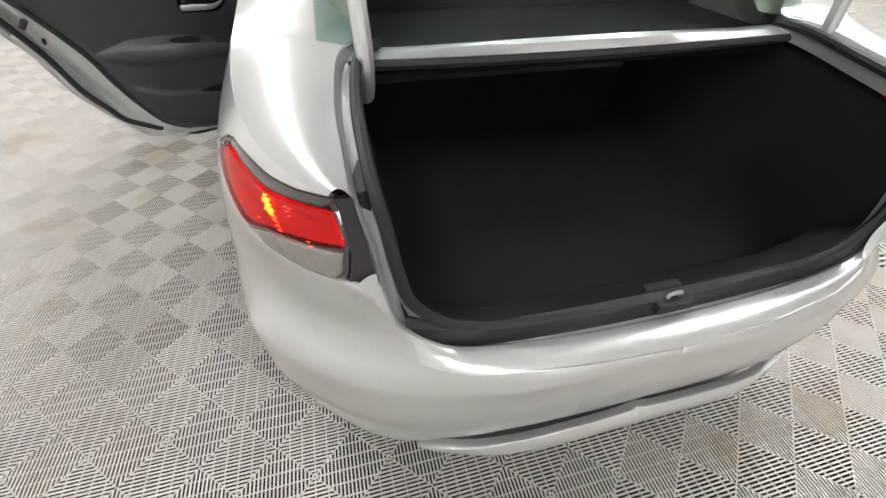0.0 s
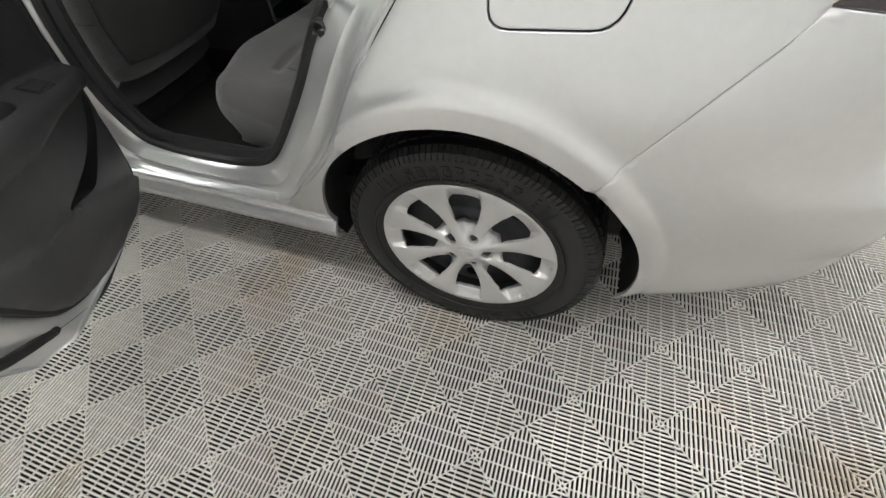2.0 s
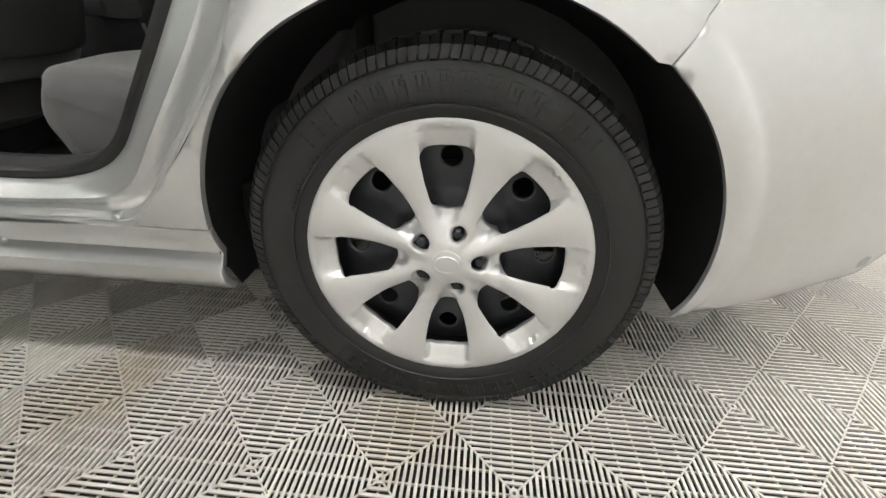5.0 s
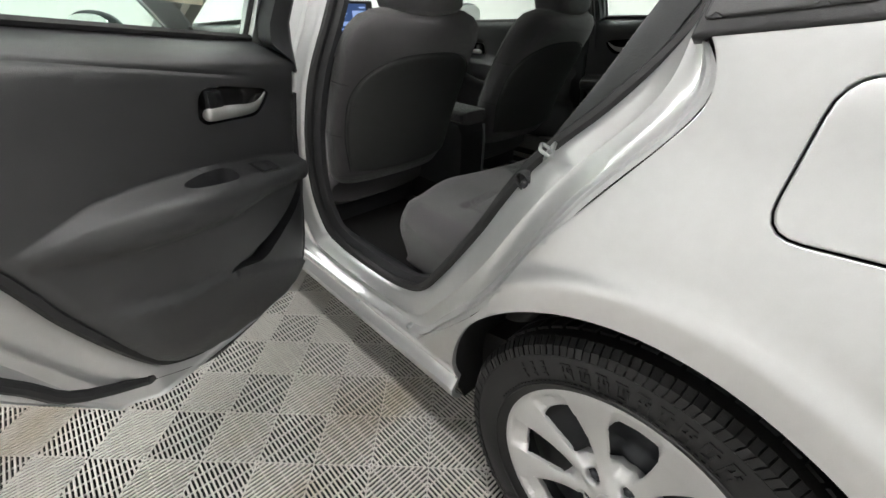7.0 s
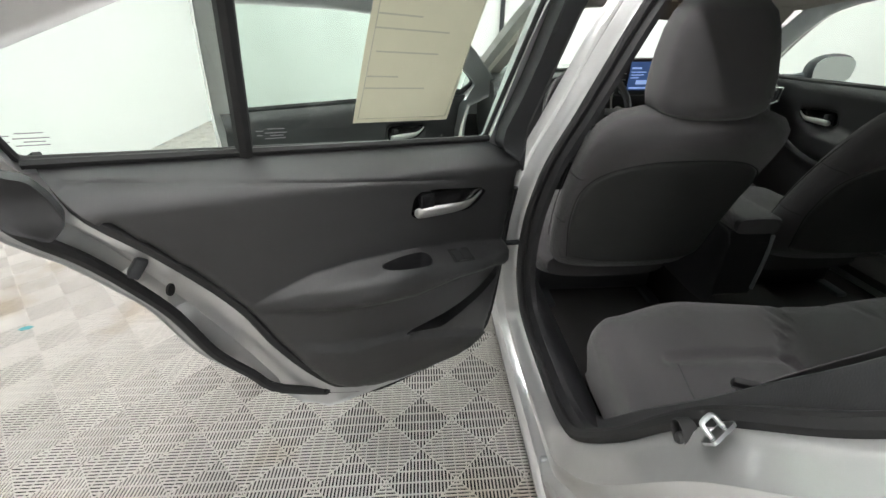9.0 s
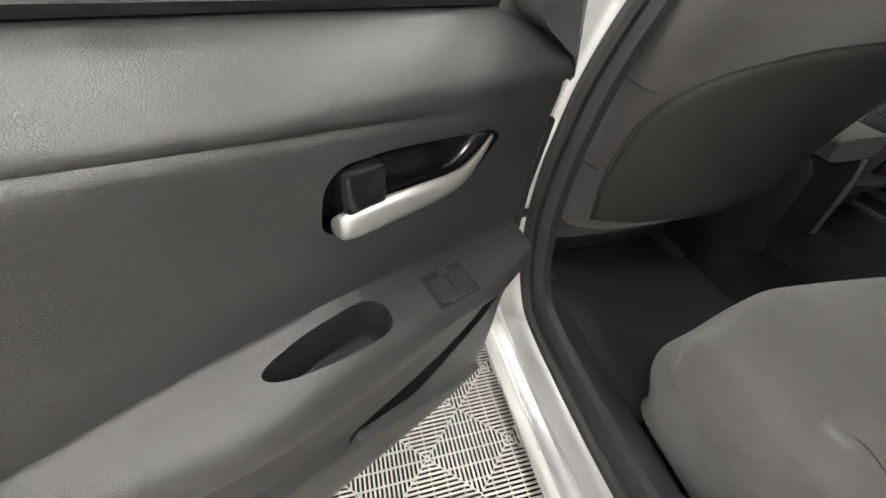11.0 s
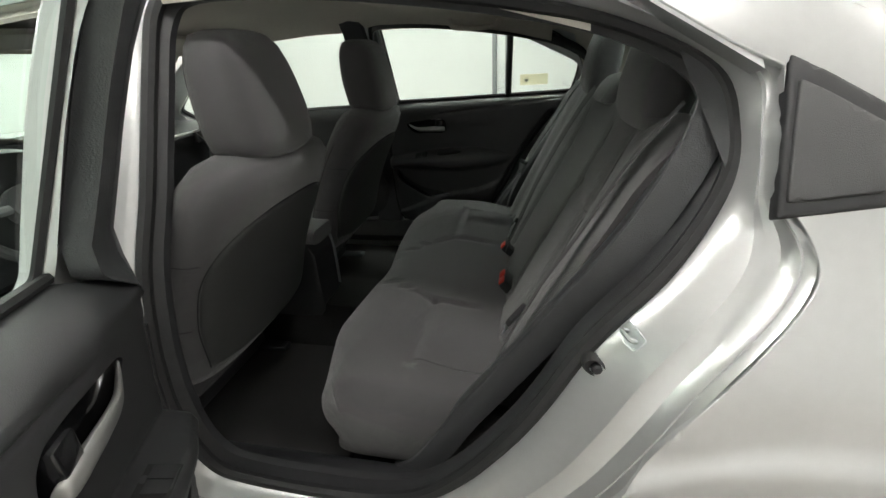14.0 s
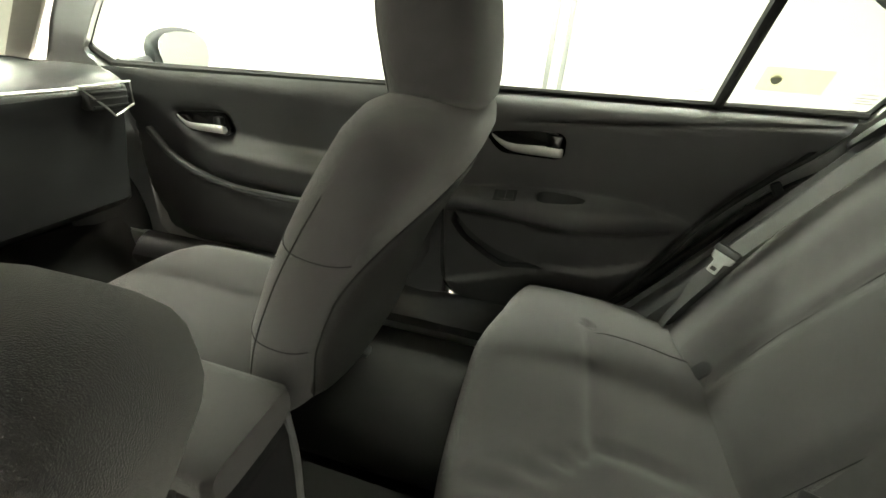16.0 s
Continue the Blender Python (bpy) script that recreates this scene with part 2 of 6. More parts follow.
def fill(outline, holes=(), step=0.03, rings=(), edge=None, extra=()):
    """Triangles of a flat outline with holes: points, triangles and each point's distance to the edge."""
    from mathutils.geometry import delaunay_2d_cdt
    edge = edge or step
    loops = [dense(list(outline), edge)] + [dense(list(h), edge) for h in holes]
    pts, edges = [], []
    for q in loops:
        k = len(pts)
        pts += list(q)
        edges += [(k + i, k + (i + 1) % len(q)) for i in range(len(q))]
    o = np.array(loops[0])
    lo, hi = o.min(0), o.max(0)
    free = []
    gx, gy = np.meshgrid(np.arange(lo[0] + step / 2, hi[0], step), np.arange(lo[1] + step / 2, hi[1], step))
    gx[1::2] += step / 2
    g = np.stack([gx.ravel(), gy.ravel()], 1)
    top = max(rings) if rings else 0
    if len(g):
        ok = inside(g, o) & (edge_distance(g, loops) > max(top * 1.25, step * 0.45))
        for h in loops[1:]:
            ok &= ~inside(g, h)
        free += list(g[ok])
    for r in rings:
        for k, q in enumerate(loops):
            q = np.array(q)
            t = np.roll(q, -1, 0) - np.roll(q, 1, 0)
            nrm = np.stack([-t[:, 1], t[:, 0]], 1) / np.maximum(np.linalg.norm(t, axis=1), 1e-9)[:, None]
            for sgn in (1, -1):
                c = q + nrm * r * sgn
                ok = inside(c, o) & (edge_distance(c, loops) > r * 0.9)
                for h in loops[1:]:
                    ok &= ~inside(c, h)
                free += list(c[ok])
    if len(extra):
        c = np.array(extra)
        ok = inside(c, o) & (edge_distance(c, loops) > step * 0.3)
        for h in loops[1:]:
            ok &= ~inside(c, h)
        c = c[ok]
        f0 = np.array(free)
        far_off = np.min(np.linalg.norm(f0[:, None] - c[None], axis=2), axis=1) > step * 0.55
        free = list(f0[far_off]) + list(c)
    allp = pts + free
    v, _, f, _, _, _ = delaunay_2d_cdt([Vector(p) for p in allp], edges, [], 1, 1e-6)
    v = np.array([tuple(p) for p in v])
    f = [tuple(t) for t in f]
    cen = np.array([v[list(t)].mean(0) for t in f])
    keep = inside(cen, o)
    for h in loops[1:]:
        keep &= ~inside(cen, h)
    f = [t for t, k in zip(f, keep) if k]
    return v, f, edge_distance(v, loops)


def panel(outline, to3d, holes=(), step=0.03, thick=0.0, roll=0.0, sink=0.004, edge=None, extra=()):
    """A sheet over a flat outline, laid into space by to3d(a, b, distance to edge), rolled in at its edges, with thickness."""
    rings = (roll * 0.3, roll * 0.65, roll) if roll else ()
    v2, f, dist = fill(outline, holes, step, rings, edge, extra)
    p = np.array([to3d(a, b, d) for (a, b), d in zip(v2, dist)], float)
    h = 1e-3
    pa = np.array([to3d(a + h, b, d) for (a, b), d in zip(v2, dist)], float) - p
    pb = np.array([to3d(a, b + h, d) for (a, b), d in zip(v2, dist)], float) - p
    nrm = np.cross(pa, pb)
    nrm /= np.maximum(np.linalg.norm(nrm, axis=1), 1e-12)[:, None]
    ref = np.stack([p[:, 0], np.minimum(0, p[:, 1] - 0.06), 0 * p[:, 0]], 1)
    if p[:, 0].mean() < -0.15 and (nrm * ref).sum(1).mean() < -0.05:      # keep the outside of the left-hand skin outside
        nrm = -nrm
    if roll:
        k = np.clip(1 - dist / roll, 0, 1)
        p = p - nrm * (sink * (1 - np.sqrt(np.maximum(0, 1 - k * k))))[:, None]
    if not thick:
        return list(p), f
    t = np.array([thick(a, b) if callable(thick) else thick for a, b in v2])
    back = p - nrm * t[:, None]
    n = len(p)
    faces = list(f) + [tuple(reversed([i + n for i in q])) for q in f]
    count = {}
    for q in f:
        for a, b in zip(q, q[1:] + q[:1]):
            count[(a, b)] = 1
    for a, b in count:
        if (b, a) not in count:
            faces.append((b, a, a + n, b + n))
    return list(p) + list(back), faces


def tube(points, radius, n=8, closed=False, flat=1.0, cap=True):
    p = [np.array(q, float) for q in points]
    m = len(p)
    verts, faces = [], []
    prev = None
    for i in range(m):
        a = p[i - 1] if closed or i else p[0]
        b = p[(i + 1) % m] if closed or i < m - 1 else p[-1]
        t = b - a
        t = t / max(np.linalg.norm(t), 1e-9)
        up = np.array([0, 0, 1.0]) if prev is None else prev
        if prev is None and abs(t[2]) > 0.9:
            up = np.array([1.0, 0, 0])
        side = np.cross(t, up)
        side /= max(np.linalg.norm(side), 1e-9)
        up = np.cross(side, t)
        prev = up
        r = radius[i] if isinstance(radius, (list, tuple, np.ndarray)) else radius
        for k in range(n):
            w = 2 * math.pi * k / n
            verts.append(p[i] + side * math.cos(w) * r + up * math.sin(w) * r * flat)
    for i in range(m if closed else m - 1):
        for k in range(n):
            a, b = i * n + k, i * n + (k + 1) % n
            c, d = ((i + 1) % m) * n + (k + 1) % n, ((i + 1) % m) * n + k
            faces.append((a, b, c, d))
    if cap and not closed:
        faces.append(tuple(range(n)))
        faces.append(tuple(reversed(range((m - 1) * n, m * n))))
    return verts, faces


def loft(sections, cap=True, closed=False):
    n = len(sections[0])
    verts = [q for sec in sections for q in sec]
    faces = []
    m = len(sections)
    for i in range(m if closed else m - 1):
        for k in range(n):
            j = (i + 1) % m
            faces.append((i * n + k, i * n + (k + 1) % n, j * n + (k + 1) % n, j * n + k))
    if cap and not closed:
        faces.append(tuple(reversed(range(n))))
        faces.append(tuple(range((m - 1) * n, m * n)))
    return verts, faces


def lathe(profile, axis="x", n=64, closed=True):
    """profile: rows of (along the axis, radius)."""
    secs = []
    for k in range(n):
        w = 2 * math.pi * k / n
        secs.append([(a, r * math.cos(w), r * math.sin(w)) for a, r in profile])
    verts = [q for s in secs for q in s]
    m = len(profile)
    faces = []
    for k in range(n):
        for i in range(m if closed else m - 1):
            j = (i + 1) % m
            faces.append((k * m + i, k * m + j, ((k + 1) % n) * m + j, ((k + 1) % n) * m + i))
    return verts, faces


def bell(v, c, w):
    return math.exp(-((v - c) / w) ** 2)


def step_up(v, a, b):
    k = min(1.0, max(0.0, (v - a) / (b - a)))
    return k * k * (3 - 2 * k)


def superellipse(cx, cy, a, b, n=32, power=3.0):
    out = []
    for k in range(n):
        w = 2 * math.pi * k / n
        c, s = math.cos(w), math.sin(w)
        out.append((cx + a * math.copysign(abs(c) ** (2 / power), c), cy + b * math.copysign(abs(s) ** (2 / power), s)))
    return out


def block(lo, hi, r=0.01):
    """A box with its long edges bevelled."""
    lo, hi = np.array(lo, float), np.array(hi, float)
    bm = bmesh.new()
    bmesh.ops.create_cube(bm, size=1.0)
    for v in bm.verts:
        v.co = Vector((lo + hi) / 2) + Vector([v.co[i] * (hi - lo)[i] for i in range(3)])
    if r:
        bmesh.ops.bevel(bm, geom=list(bm.edges), offset=min(r, 0.45 * float((hi - lo).min())), segments=2, profile=0.5, affect="EDGES")
    out = [tuple(v.co) for v in bm.verts], [tuple(v.index for v in f.verts) for f in bm.faces]
    bm.free()
    return out


# ---- the car's outer shape ----
ZP = [.10, .18, .25, .33, .42, .55, .65, .75, .85, .90, .95, 1.0, 1.05, 1.2, 1.3, 1.38, 1.45]
WP = [.74, .81, .84, .855, .868, .885, .885, .875, .852, .835, .812, .785, .762, .69, .635, .575, .50]
zt = np.arange(0.0, 1.6, 0.005)
kern = np.exp(-0.5 * (np.arange(-12, 13) * 0.005 / 0.018) ** 2)
wt = np.convolve(np.pad(np.interp(zt, ZP, WP), 12, mode="edge"), kern / kern.sum(), mode="valid")
BZ, BW = [.15, .25, .35, .6, .68, .78, .86, .95, 1.05, 1.3, 1.42], [.97, 1.0, 1.015, 1.01, .99, .995, 1.008, 1.0, .975, 0.75, 0.6]
bt = np.convolve(np.pad(np.interp(zt, BZ, BW), 12, mode="edge"), kern / kern.sum(), mode="valid")
YR, YF = 0.06, 2.35
arc_t = np.linspace(0, math.pi / 2, 600)
arc_x, arc_y = np.cos(arc_t) ** (2 / 3.5), np.sin(arc_t) ** (2 / 3.5)
arc_s = np.concatenate([[0], np.cumsum(np.hypot(np.diff(arc_x) * 0.86, np.diff(arc_y) * 1.05))])
ARC = float(arc_s[-1])


def half_width(z):
    return float(np.interp(z, zt, wt))


def rear_depth(z):
    return float(np.interp(z, zt, bt))


def skin(u, z, out=0.0):
    """The point of the left outer skin at u (metres along the side, round the rear corner past YR) and height z; out: metres proud of it."""
    w = half_width(z) + out
    if u >= YF:
        k = min(1.0, (u - YF) / 1.25)
        return (-w * (1 - k ** 3 * 0.55), u, z)
    if u >= YR:
        return (-w, u, z)
    f = min(ARC, YR - u)
    return (-w * float(np.interp(f, arc_s, arc_x)), YR - (rear_depth(z) + out) * float(np.interp(f, arc_s, arc_y)), z)


def at_y(y, z):
    return y if y >= YR else YR - float(np.interp((YR - y) / rear_depth(z), arc_y, arc_s))


def at_x(x, z):
    return YR - float(np.interp(-abs(x) / half_width(z), -arc_x, arc_s))


car = tagged(new("car"), "silver four-door sedan with open boot and open side doors", "car")
ARCH_Z, ARCH_R = 0.305, 0.388


def arch(cy, a0, a1, n=28, r=ARCH_R):
    return [(cy + r * math.cos(radians(a0 + (a1 - a0) * k / n)), ARCH_Z + r * math.sin(radians(a0 + (a1 - a0) * k / n))) for k in range(n + 1)]


def side_flare(u, z):
    """The raised band round the rear wheel arch."""
    r = math.hypot(u, z - ARCH_Z)
    return 0.010 * (1 - step_up(r, .434, .460)) * (1 - step_up(u, .24, .37)) if r > 0.3 else 0.0


FLARE_RINGS = [(r * math.cos(w), ARCH_Z + r * math.sin(w)) for r in (.400, .424, .437, .448, .459, .474) for w in np.linspace(-.2, 3.4, 130)]


def pair(name, piece, mat, parent=car, label=""):
    a = solid(name, *piece, mat, parent, label)
    b = solid(name, *flipped(piece), mat, parent, label)
    return a, b


# shut line of the rear door on the quarter panel, from the sill up to the roof rail
SHUT = spline([(.505, .352), (.44, .42), (.36, .50), (.279, .60), (.209, .736), (.141, .831), (.083, .912), (.060, .958), (.072, 1.001), (.098, 1.034)], 6)
RAIL = spline([(.10, 1.172), (.159, 1.203), (.228, 1.246), (.309, 1.295), (.42, 1.335), (.60, 1.37), (.85, 1.392), (1.06, 1.398)], 5)
LAMP_TOP = [(-.448, .896), (-.50, .926), (-.546, .951), (-.583, .962), (-.65, .965), (-.72, .963), (-.767, .966), (-.805, .973)]
LAMP_LOW = [(-.448, .893), (-.553, .880), (-.618, .868), (-.68, .855), (-.72, .850), (-.765, .848), (-.820, .847), (-.842, .847)]


def to_u(points):
    return [(at_y(y, z), z) for y, z in points]


ROOF_EDGE = [(1.06, 1.412), (.85, 1.408), (.6, 1.395), (.4, 1.365), (.22, 1.31), (.02, 1.225), (-.18, 1.13), (-.40, 1.035)]
outline = (list(reversed(to_u(LAMP_TOP))) + [(at_y(-.448, .893), .893)] + to_u([(-.34, .752)]) + to_u([(-.2415, .6085)])
           + [p for p in arch(0, 128, 6.4, 40)] + [(.52, .3485)] + list(SHUT) + list(RAIL)
           + to_u(ROOF_EDGE) + to_u([(-.55, 1.005), (-.72, .985)]))
q_insert = rounded([(.106, 1.022), (.098, 1.178), (.01, 1.136), (at_y(-.088, 1.072), 1.074), (at_y(-.06, 1.046), 1.042)], [.004, .006, .2, .03, .03])
fuel = rounded([(-.046, .994), (-.038, .851), (at_y(-.215, .855), .860), (at_y(-.240, .96), .994)], .035)


def quarter_skin(a, b, d):
    return skin(a, b, side_flare(a, b))


def build_quarters():
    gap = rounded([(-.043, .997), (-.035, .848), (at_y(-.215, .855) - .003, .857), (at_y(-.240, .96) - .003, .997)], .038)
    right = panel(outline, quarter_skin, [q_insert], 0.022, 0.012, 0.002, 0.0012, 0.014, FLARE_RINGS)
    left = panel(outline, quarter_skin, [q_insert, gap], 0.022, 0.012, 0.002, 0.0012, 0.014, FLARE_RINGS)
    solid("quarter_panel", *left, PAINT, car, "silver painted rear quarter panel", sharp=50)
    solid("quarter_panel", *flipped(right), PAINT, car, "silver painted rear quarter panel", sharp=50)
    solid("fuel_door", *panel(fuel, lambda a, b, d: skin(a, b, 0.0), (), 0.014, 0.01, 0.003, 0.002, 0.012), PAINT, car, "silver fuel flap")
    solid("fuel_recess", *panel(gap, lambda a, b, d: skin(a, b, -0.020), (), 0.02, 0.004), RUBBER, car)
    pair("quarter_insert", panel(rounded([(.104, 1.016), (.096, 1.186), (.01, 1.142), (at_y(-.094, 1.072), 1.076), (at_y(-.062, 1.042), 1.038)], [.004, .006, .2, .03, .03]),
                                 lambda a, b, d: skin(a, b, 0.004), (), 0.012, 0.014, 0.006, 0.004, 0.012), BLACK_PLASTIC, car, "black plastic corner insert")
    inner = rounded([(.097, 1.034), (.088, 1.160), (.012, 1.122), (at_y(-.056, 1.074), 1.076), (at_y(-.040, 1.054), 1.052)], [.006, .006, .2, .016, .016])
    pair("insert_face", panel(inner, lambda a, b, d: skin(a, b, 0.008), (), 0.012, 0.004, 0.003, 0.002, 0.012), TRIM, car)


build_quarters()


# ---- bumper and lamps ----
def bumper_form(z):
    """How far the bumper stands proud at a height: a shelf at the top, a hollow band, a lower lip."""
    return float(np.interp(z, [.22, .27, .33, .37, .41, .43, .50, .52, .56, .60, .622, .636, .69], [-.03, -.012, -.006, -.004, -.004, .0, .013, .014, .012, .014, .016, .006, 0]))


def bumper_skin(a, b, d):
    k = min(1.0, max(0.0, (at_y(-.35, b) - a) / 0.35))
    form = bumper_form(b)
    form -= float(np.interp(b, [.61, .65, .71, .78, .835], [0, .010, .024, .015, 0])) * step_up(at_y(-.56, b) - a, 0, .22) * (1 - step_up(at_y(-.86, b) - a, 0, .12))
    crease = at_y(float(np.interp(b, [.28, .40, .566, .724], [-.715, -.760, -.707, -.622])), b)
    form += float(np.interp(b, [.22, .40, .60, .74], [.006, .014, .012, 0])) * math.exp(-abs(a - crease) / .06)
    return skin(a, b, form * k + side_flare(-math.hypot(0, YR - a) + YR, b) * (1 - step_up(k, .5, 1)))


END = YR - ARC
# fold between the bumper's face and the shelf round the boot opening
SHELF_EDGE = [(.591, .845), (.577, .805), (.550, .735), (.505, .664), (.41, .643), (.2, .632), (0, .625)]
bumper_edge = (to_u([(-.2421, .6081), (-.3411, .7513), (-.4483, .8923)]) + to_u(LAMP_LOW[1:])
               + [(at_x(x, z), z) for x, z in SHELF_EDGE[:-1]] + [(END, .625)]
               + [(END, .425), (at_x(.23, .422), .422), (at_x(.35, .408), .408), (at_x(.47, .388), .388), (at_x(.57, .338), .338), (at_x(.64, .29), .29), (at_x(.70, .25), .25), (at_y(-.62, .22), .222), (at_y(-.39, .215), .215)]
               + [(at_y(y, z), z) for y, z in arch(0, 194, 129, 24, 0.3885)])


def build_bumper():
    half = panel(bumper_edge, bumper_skin, (), 0.026, 0.008, 0.002, 0.0012, 0.02, [(at_y(a, b), b) for a, b in FLARE_RINGS if a < -.1] + [(at_y(float(np.interp(b, [.28, .40, .566, .724], [-.715, -.760, -.707, -.622])), float(b)) + q, float(b)) for b in np.linspace(.25, .73, 40) for q in (-.02, 0, .02)])
    meet = lambda piece, k: ([(p[0] + k * max(0, 1 + p[0] / .03), p[1], p[2]) for p in piece[0]], piece[1])
    half = meet(half, .0021)
    solid("rear_bumper", *join(half, flipped(half)), PAINT, car, "silver rear bumper with small scuffs", sharp=50)
    strip = [(END, .30), (END, .435), (at_x(.40, .412), .412), (at_x(.57, .355), .355), (at_x(.69, .28), .29), (at_x(.66, .24), .24), (at_x(.40, .28), .28)]
    h = panel(strip, lambda a, b, d: skin(a, b, -.026), (), 0.03, 0.006)
    solid("bumper_groove", *join(h, flipped(h)), BLACK_PLASTIC, car, "dark groove in the bumper")
    lip = [(END, .300), (END, .374), (at_x(.33, .364), .364), (at_x(.46, .348), .348), (at_x(.52, .332), .332), (at_x(.47, .308), .308), (at_x(.40, .300), .300)]
    h = panel(lip, lambda a, b, d: skin(a, b, float(np.interp(b, [.30, .32, .332, .374], [.012, .020, .020, .002])) * (1 - .9 * step_up(a - END, .30, .52))), (), 0.02, 0.02, 0.004, 0.003)
    h = meet(h, .0041)
    solid("bumper_lip", *join(h, flipped(h)), PAINT, car, "silver lower bumper lip")
    under = [(END, .22), (END, .31), (at_x(.3, .3), .30), (at_x(.6, .25), .255), (at_x(.5, .22), .22)]
    h = panel(under, lambda a, b, d: skin(a, b, -0.03), (), 0.05, 0.01)
    solid("bumper_valance", *join(h, flipped(h)), BLACK_PLASTIC, car)
    chip = [(at_y(-.692 + p, .305 + q), .305 + q) for p, q in ((-.014, -.012), (.004, -.016), (.016, .004), (.010, .014), (-.006, .010))]
    solid("paint_chip", *panel(chip, lambda a, b, d: (lambda s: tuple(np.array(s) + np.array((-.0012, -.0008, 0))))(bumper_skin(a, b, d)), (), .006, 0), GREY_METAL, car, "dark chip in the bumper paint")
    for x, z, s in ((.20, .50, .035), (.23, .30, .008)):
        p = [skin(at_x(x, z), z + k * s / 2, bumper_form(z) + 0.001) for k in (-1, 1)]
        solid("paint_scuff", *tube(p, 0.002, 5), CHROME, car)


def pocket_bowl(loop):
    """The reflector behind a lamp's cover: a shallow bowl."""
    return panel(loop, lambda a, b, d: skin(a, b, -.004 - .016 * min(1, d / .02)), (), 0.012, 0.0, 0, 0, 0.012)


def build_lamps():
    case = to_u(LAMP_TOP) + [(at_x(x, z), z) for x, z in ((.604, .973), (.597, .94), (.594, .91), (.600, .87), (.608, .850))] + list(reversed(to_u(LAMP_LOW)))[1:]
    red = to_u([(-.505, .906), (-.545, .934), (-.58, .945), (-.65, .945), (-.72, .941), (-.79, .950)]) + [(at_x(.608, .954), .954), (at_x(.602, .93), .93), (at_x(.600, .908), .908)] + to_u([(-.792, .897), (-.74, .886), (-.705, .872), (-.672, .866), (-.60, .882)])
    clear = to_u([(-.692, .860), (-.710, .869), (-.742, .882), (-.792, .893)]) + [(at_x(.601, .902), .902), (at_x(.606, .870), .870), (at_x(.618, .855), .855)] + to_u([(-.80, .854), (-.745, .855)])
    for f in (lambda p: p, flipped):
        body = solid("tail_lamp", *f(panel(case, lambda a, b, d: skin(a, b, 0.0), [red], 0.03, 0.03, 0.006, 0.004, 0.015)), DARK_LENS, car, "red tail lamp with lit bulb")
        solid("lens", *f(panel(red, lambda a, b, d: skin(a, b, 0.003), (), 0.02, 0.0, 0, 0, 0.012)), RED_GLASS, body, "clear red lens")
        solid("reflector", *f(pocket_bowl(red)), GLOWING_RED, body, "red reflector bowl")
        solid("reversing_lens", *f(panel(clear, lambda a, b, d: skin(a, b, 0.004), (), 0.02, 0.006, 0.004, 0.003, 0.012)), CLEAR_LENS, body, "clear lens")
        # glints painted as glowing patches on the lens, largest where a bulb would sit
        for k in range(26):
            by, bz_ = -.722 - .050 * (k * .618 % 1) - (.04 if k % 5 == 3 else 0), .897 + .046 * (k * .377 % 1)
            p = skin(at_y(by, bz_), bz_, .0035)
            near_bulb = math.exp(-((by + .738) / .016) ** 2 - ((bz_ - .930) / .018) ** 2)
            r = .0026 + .0050 * near_bulb * (.7 + .3 * math.sin(7.0 * k))
            quad = [(p[0] + a_ * r * 1.3, p[1] - .7 * a_ * r, p[2] + (b_ * (.45 + .35 * near_bulb) + a_ * .25 * math.sin(5.0 * k)) * r) for a_, b_ in ((-1, -.6), (.2, -1), (.9, -.5), (1, .6), (.1, .8), (-.7, 1))]
            solid("bulb_facet", *f((quad, [tuple(range(6))])), AMBER if near_bulb > .35 else DIM_AMBER, body, "lit amber facet")
        for z0 in (.895, .918):
            rib = [skin(at_y(float(y), z0 + .012 * (-.6 - float(y))), z0 + .012 * (-.6 - float(y)), -.012) for y in np.linspace(-.56, -.80, 12)]
            solid("lamp_rib", *f(tube(rib, .0022, 6)), GLOWING_RED, body)


build_bumper()
build_lamps()


# ---- wheels ----
def tyre_profile():
    return [(-.080, .216), (-.092, .222), (-.099, .238), (-.102, .262), (-.099, .285), (-.092, .302), (-.080, .312), (-.045, .3165), (0, .3175),
            (.045, .3165), (.080, .312), (.092, .302), (.099, .285), (.102, .262), (.099, .238), (.080, .216), (0, .205)]


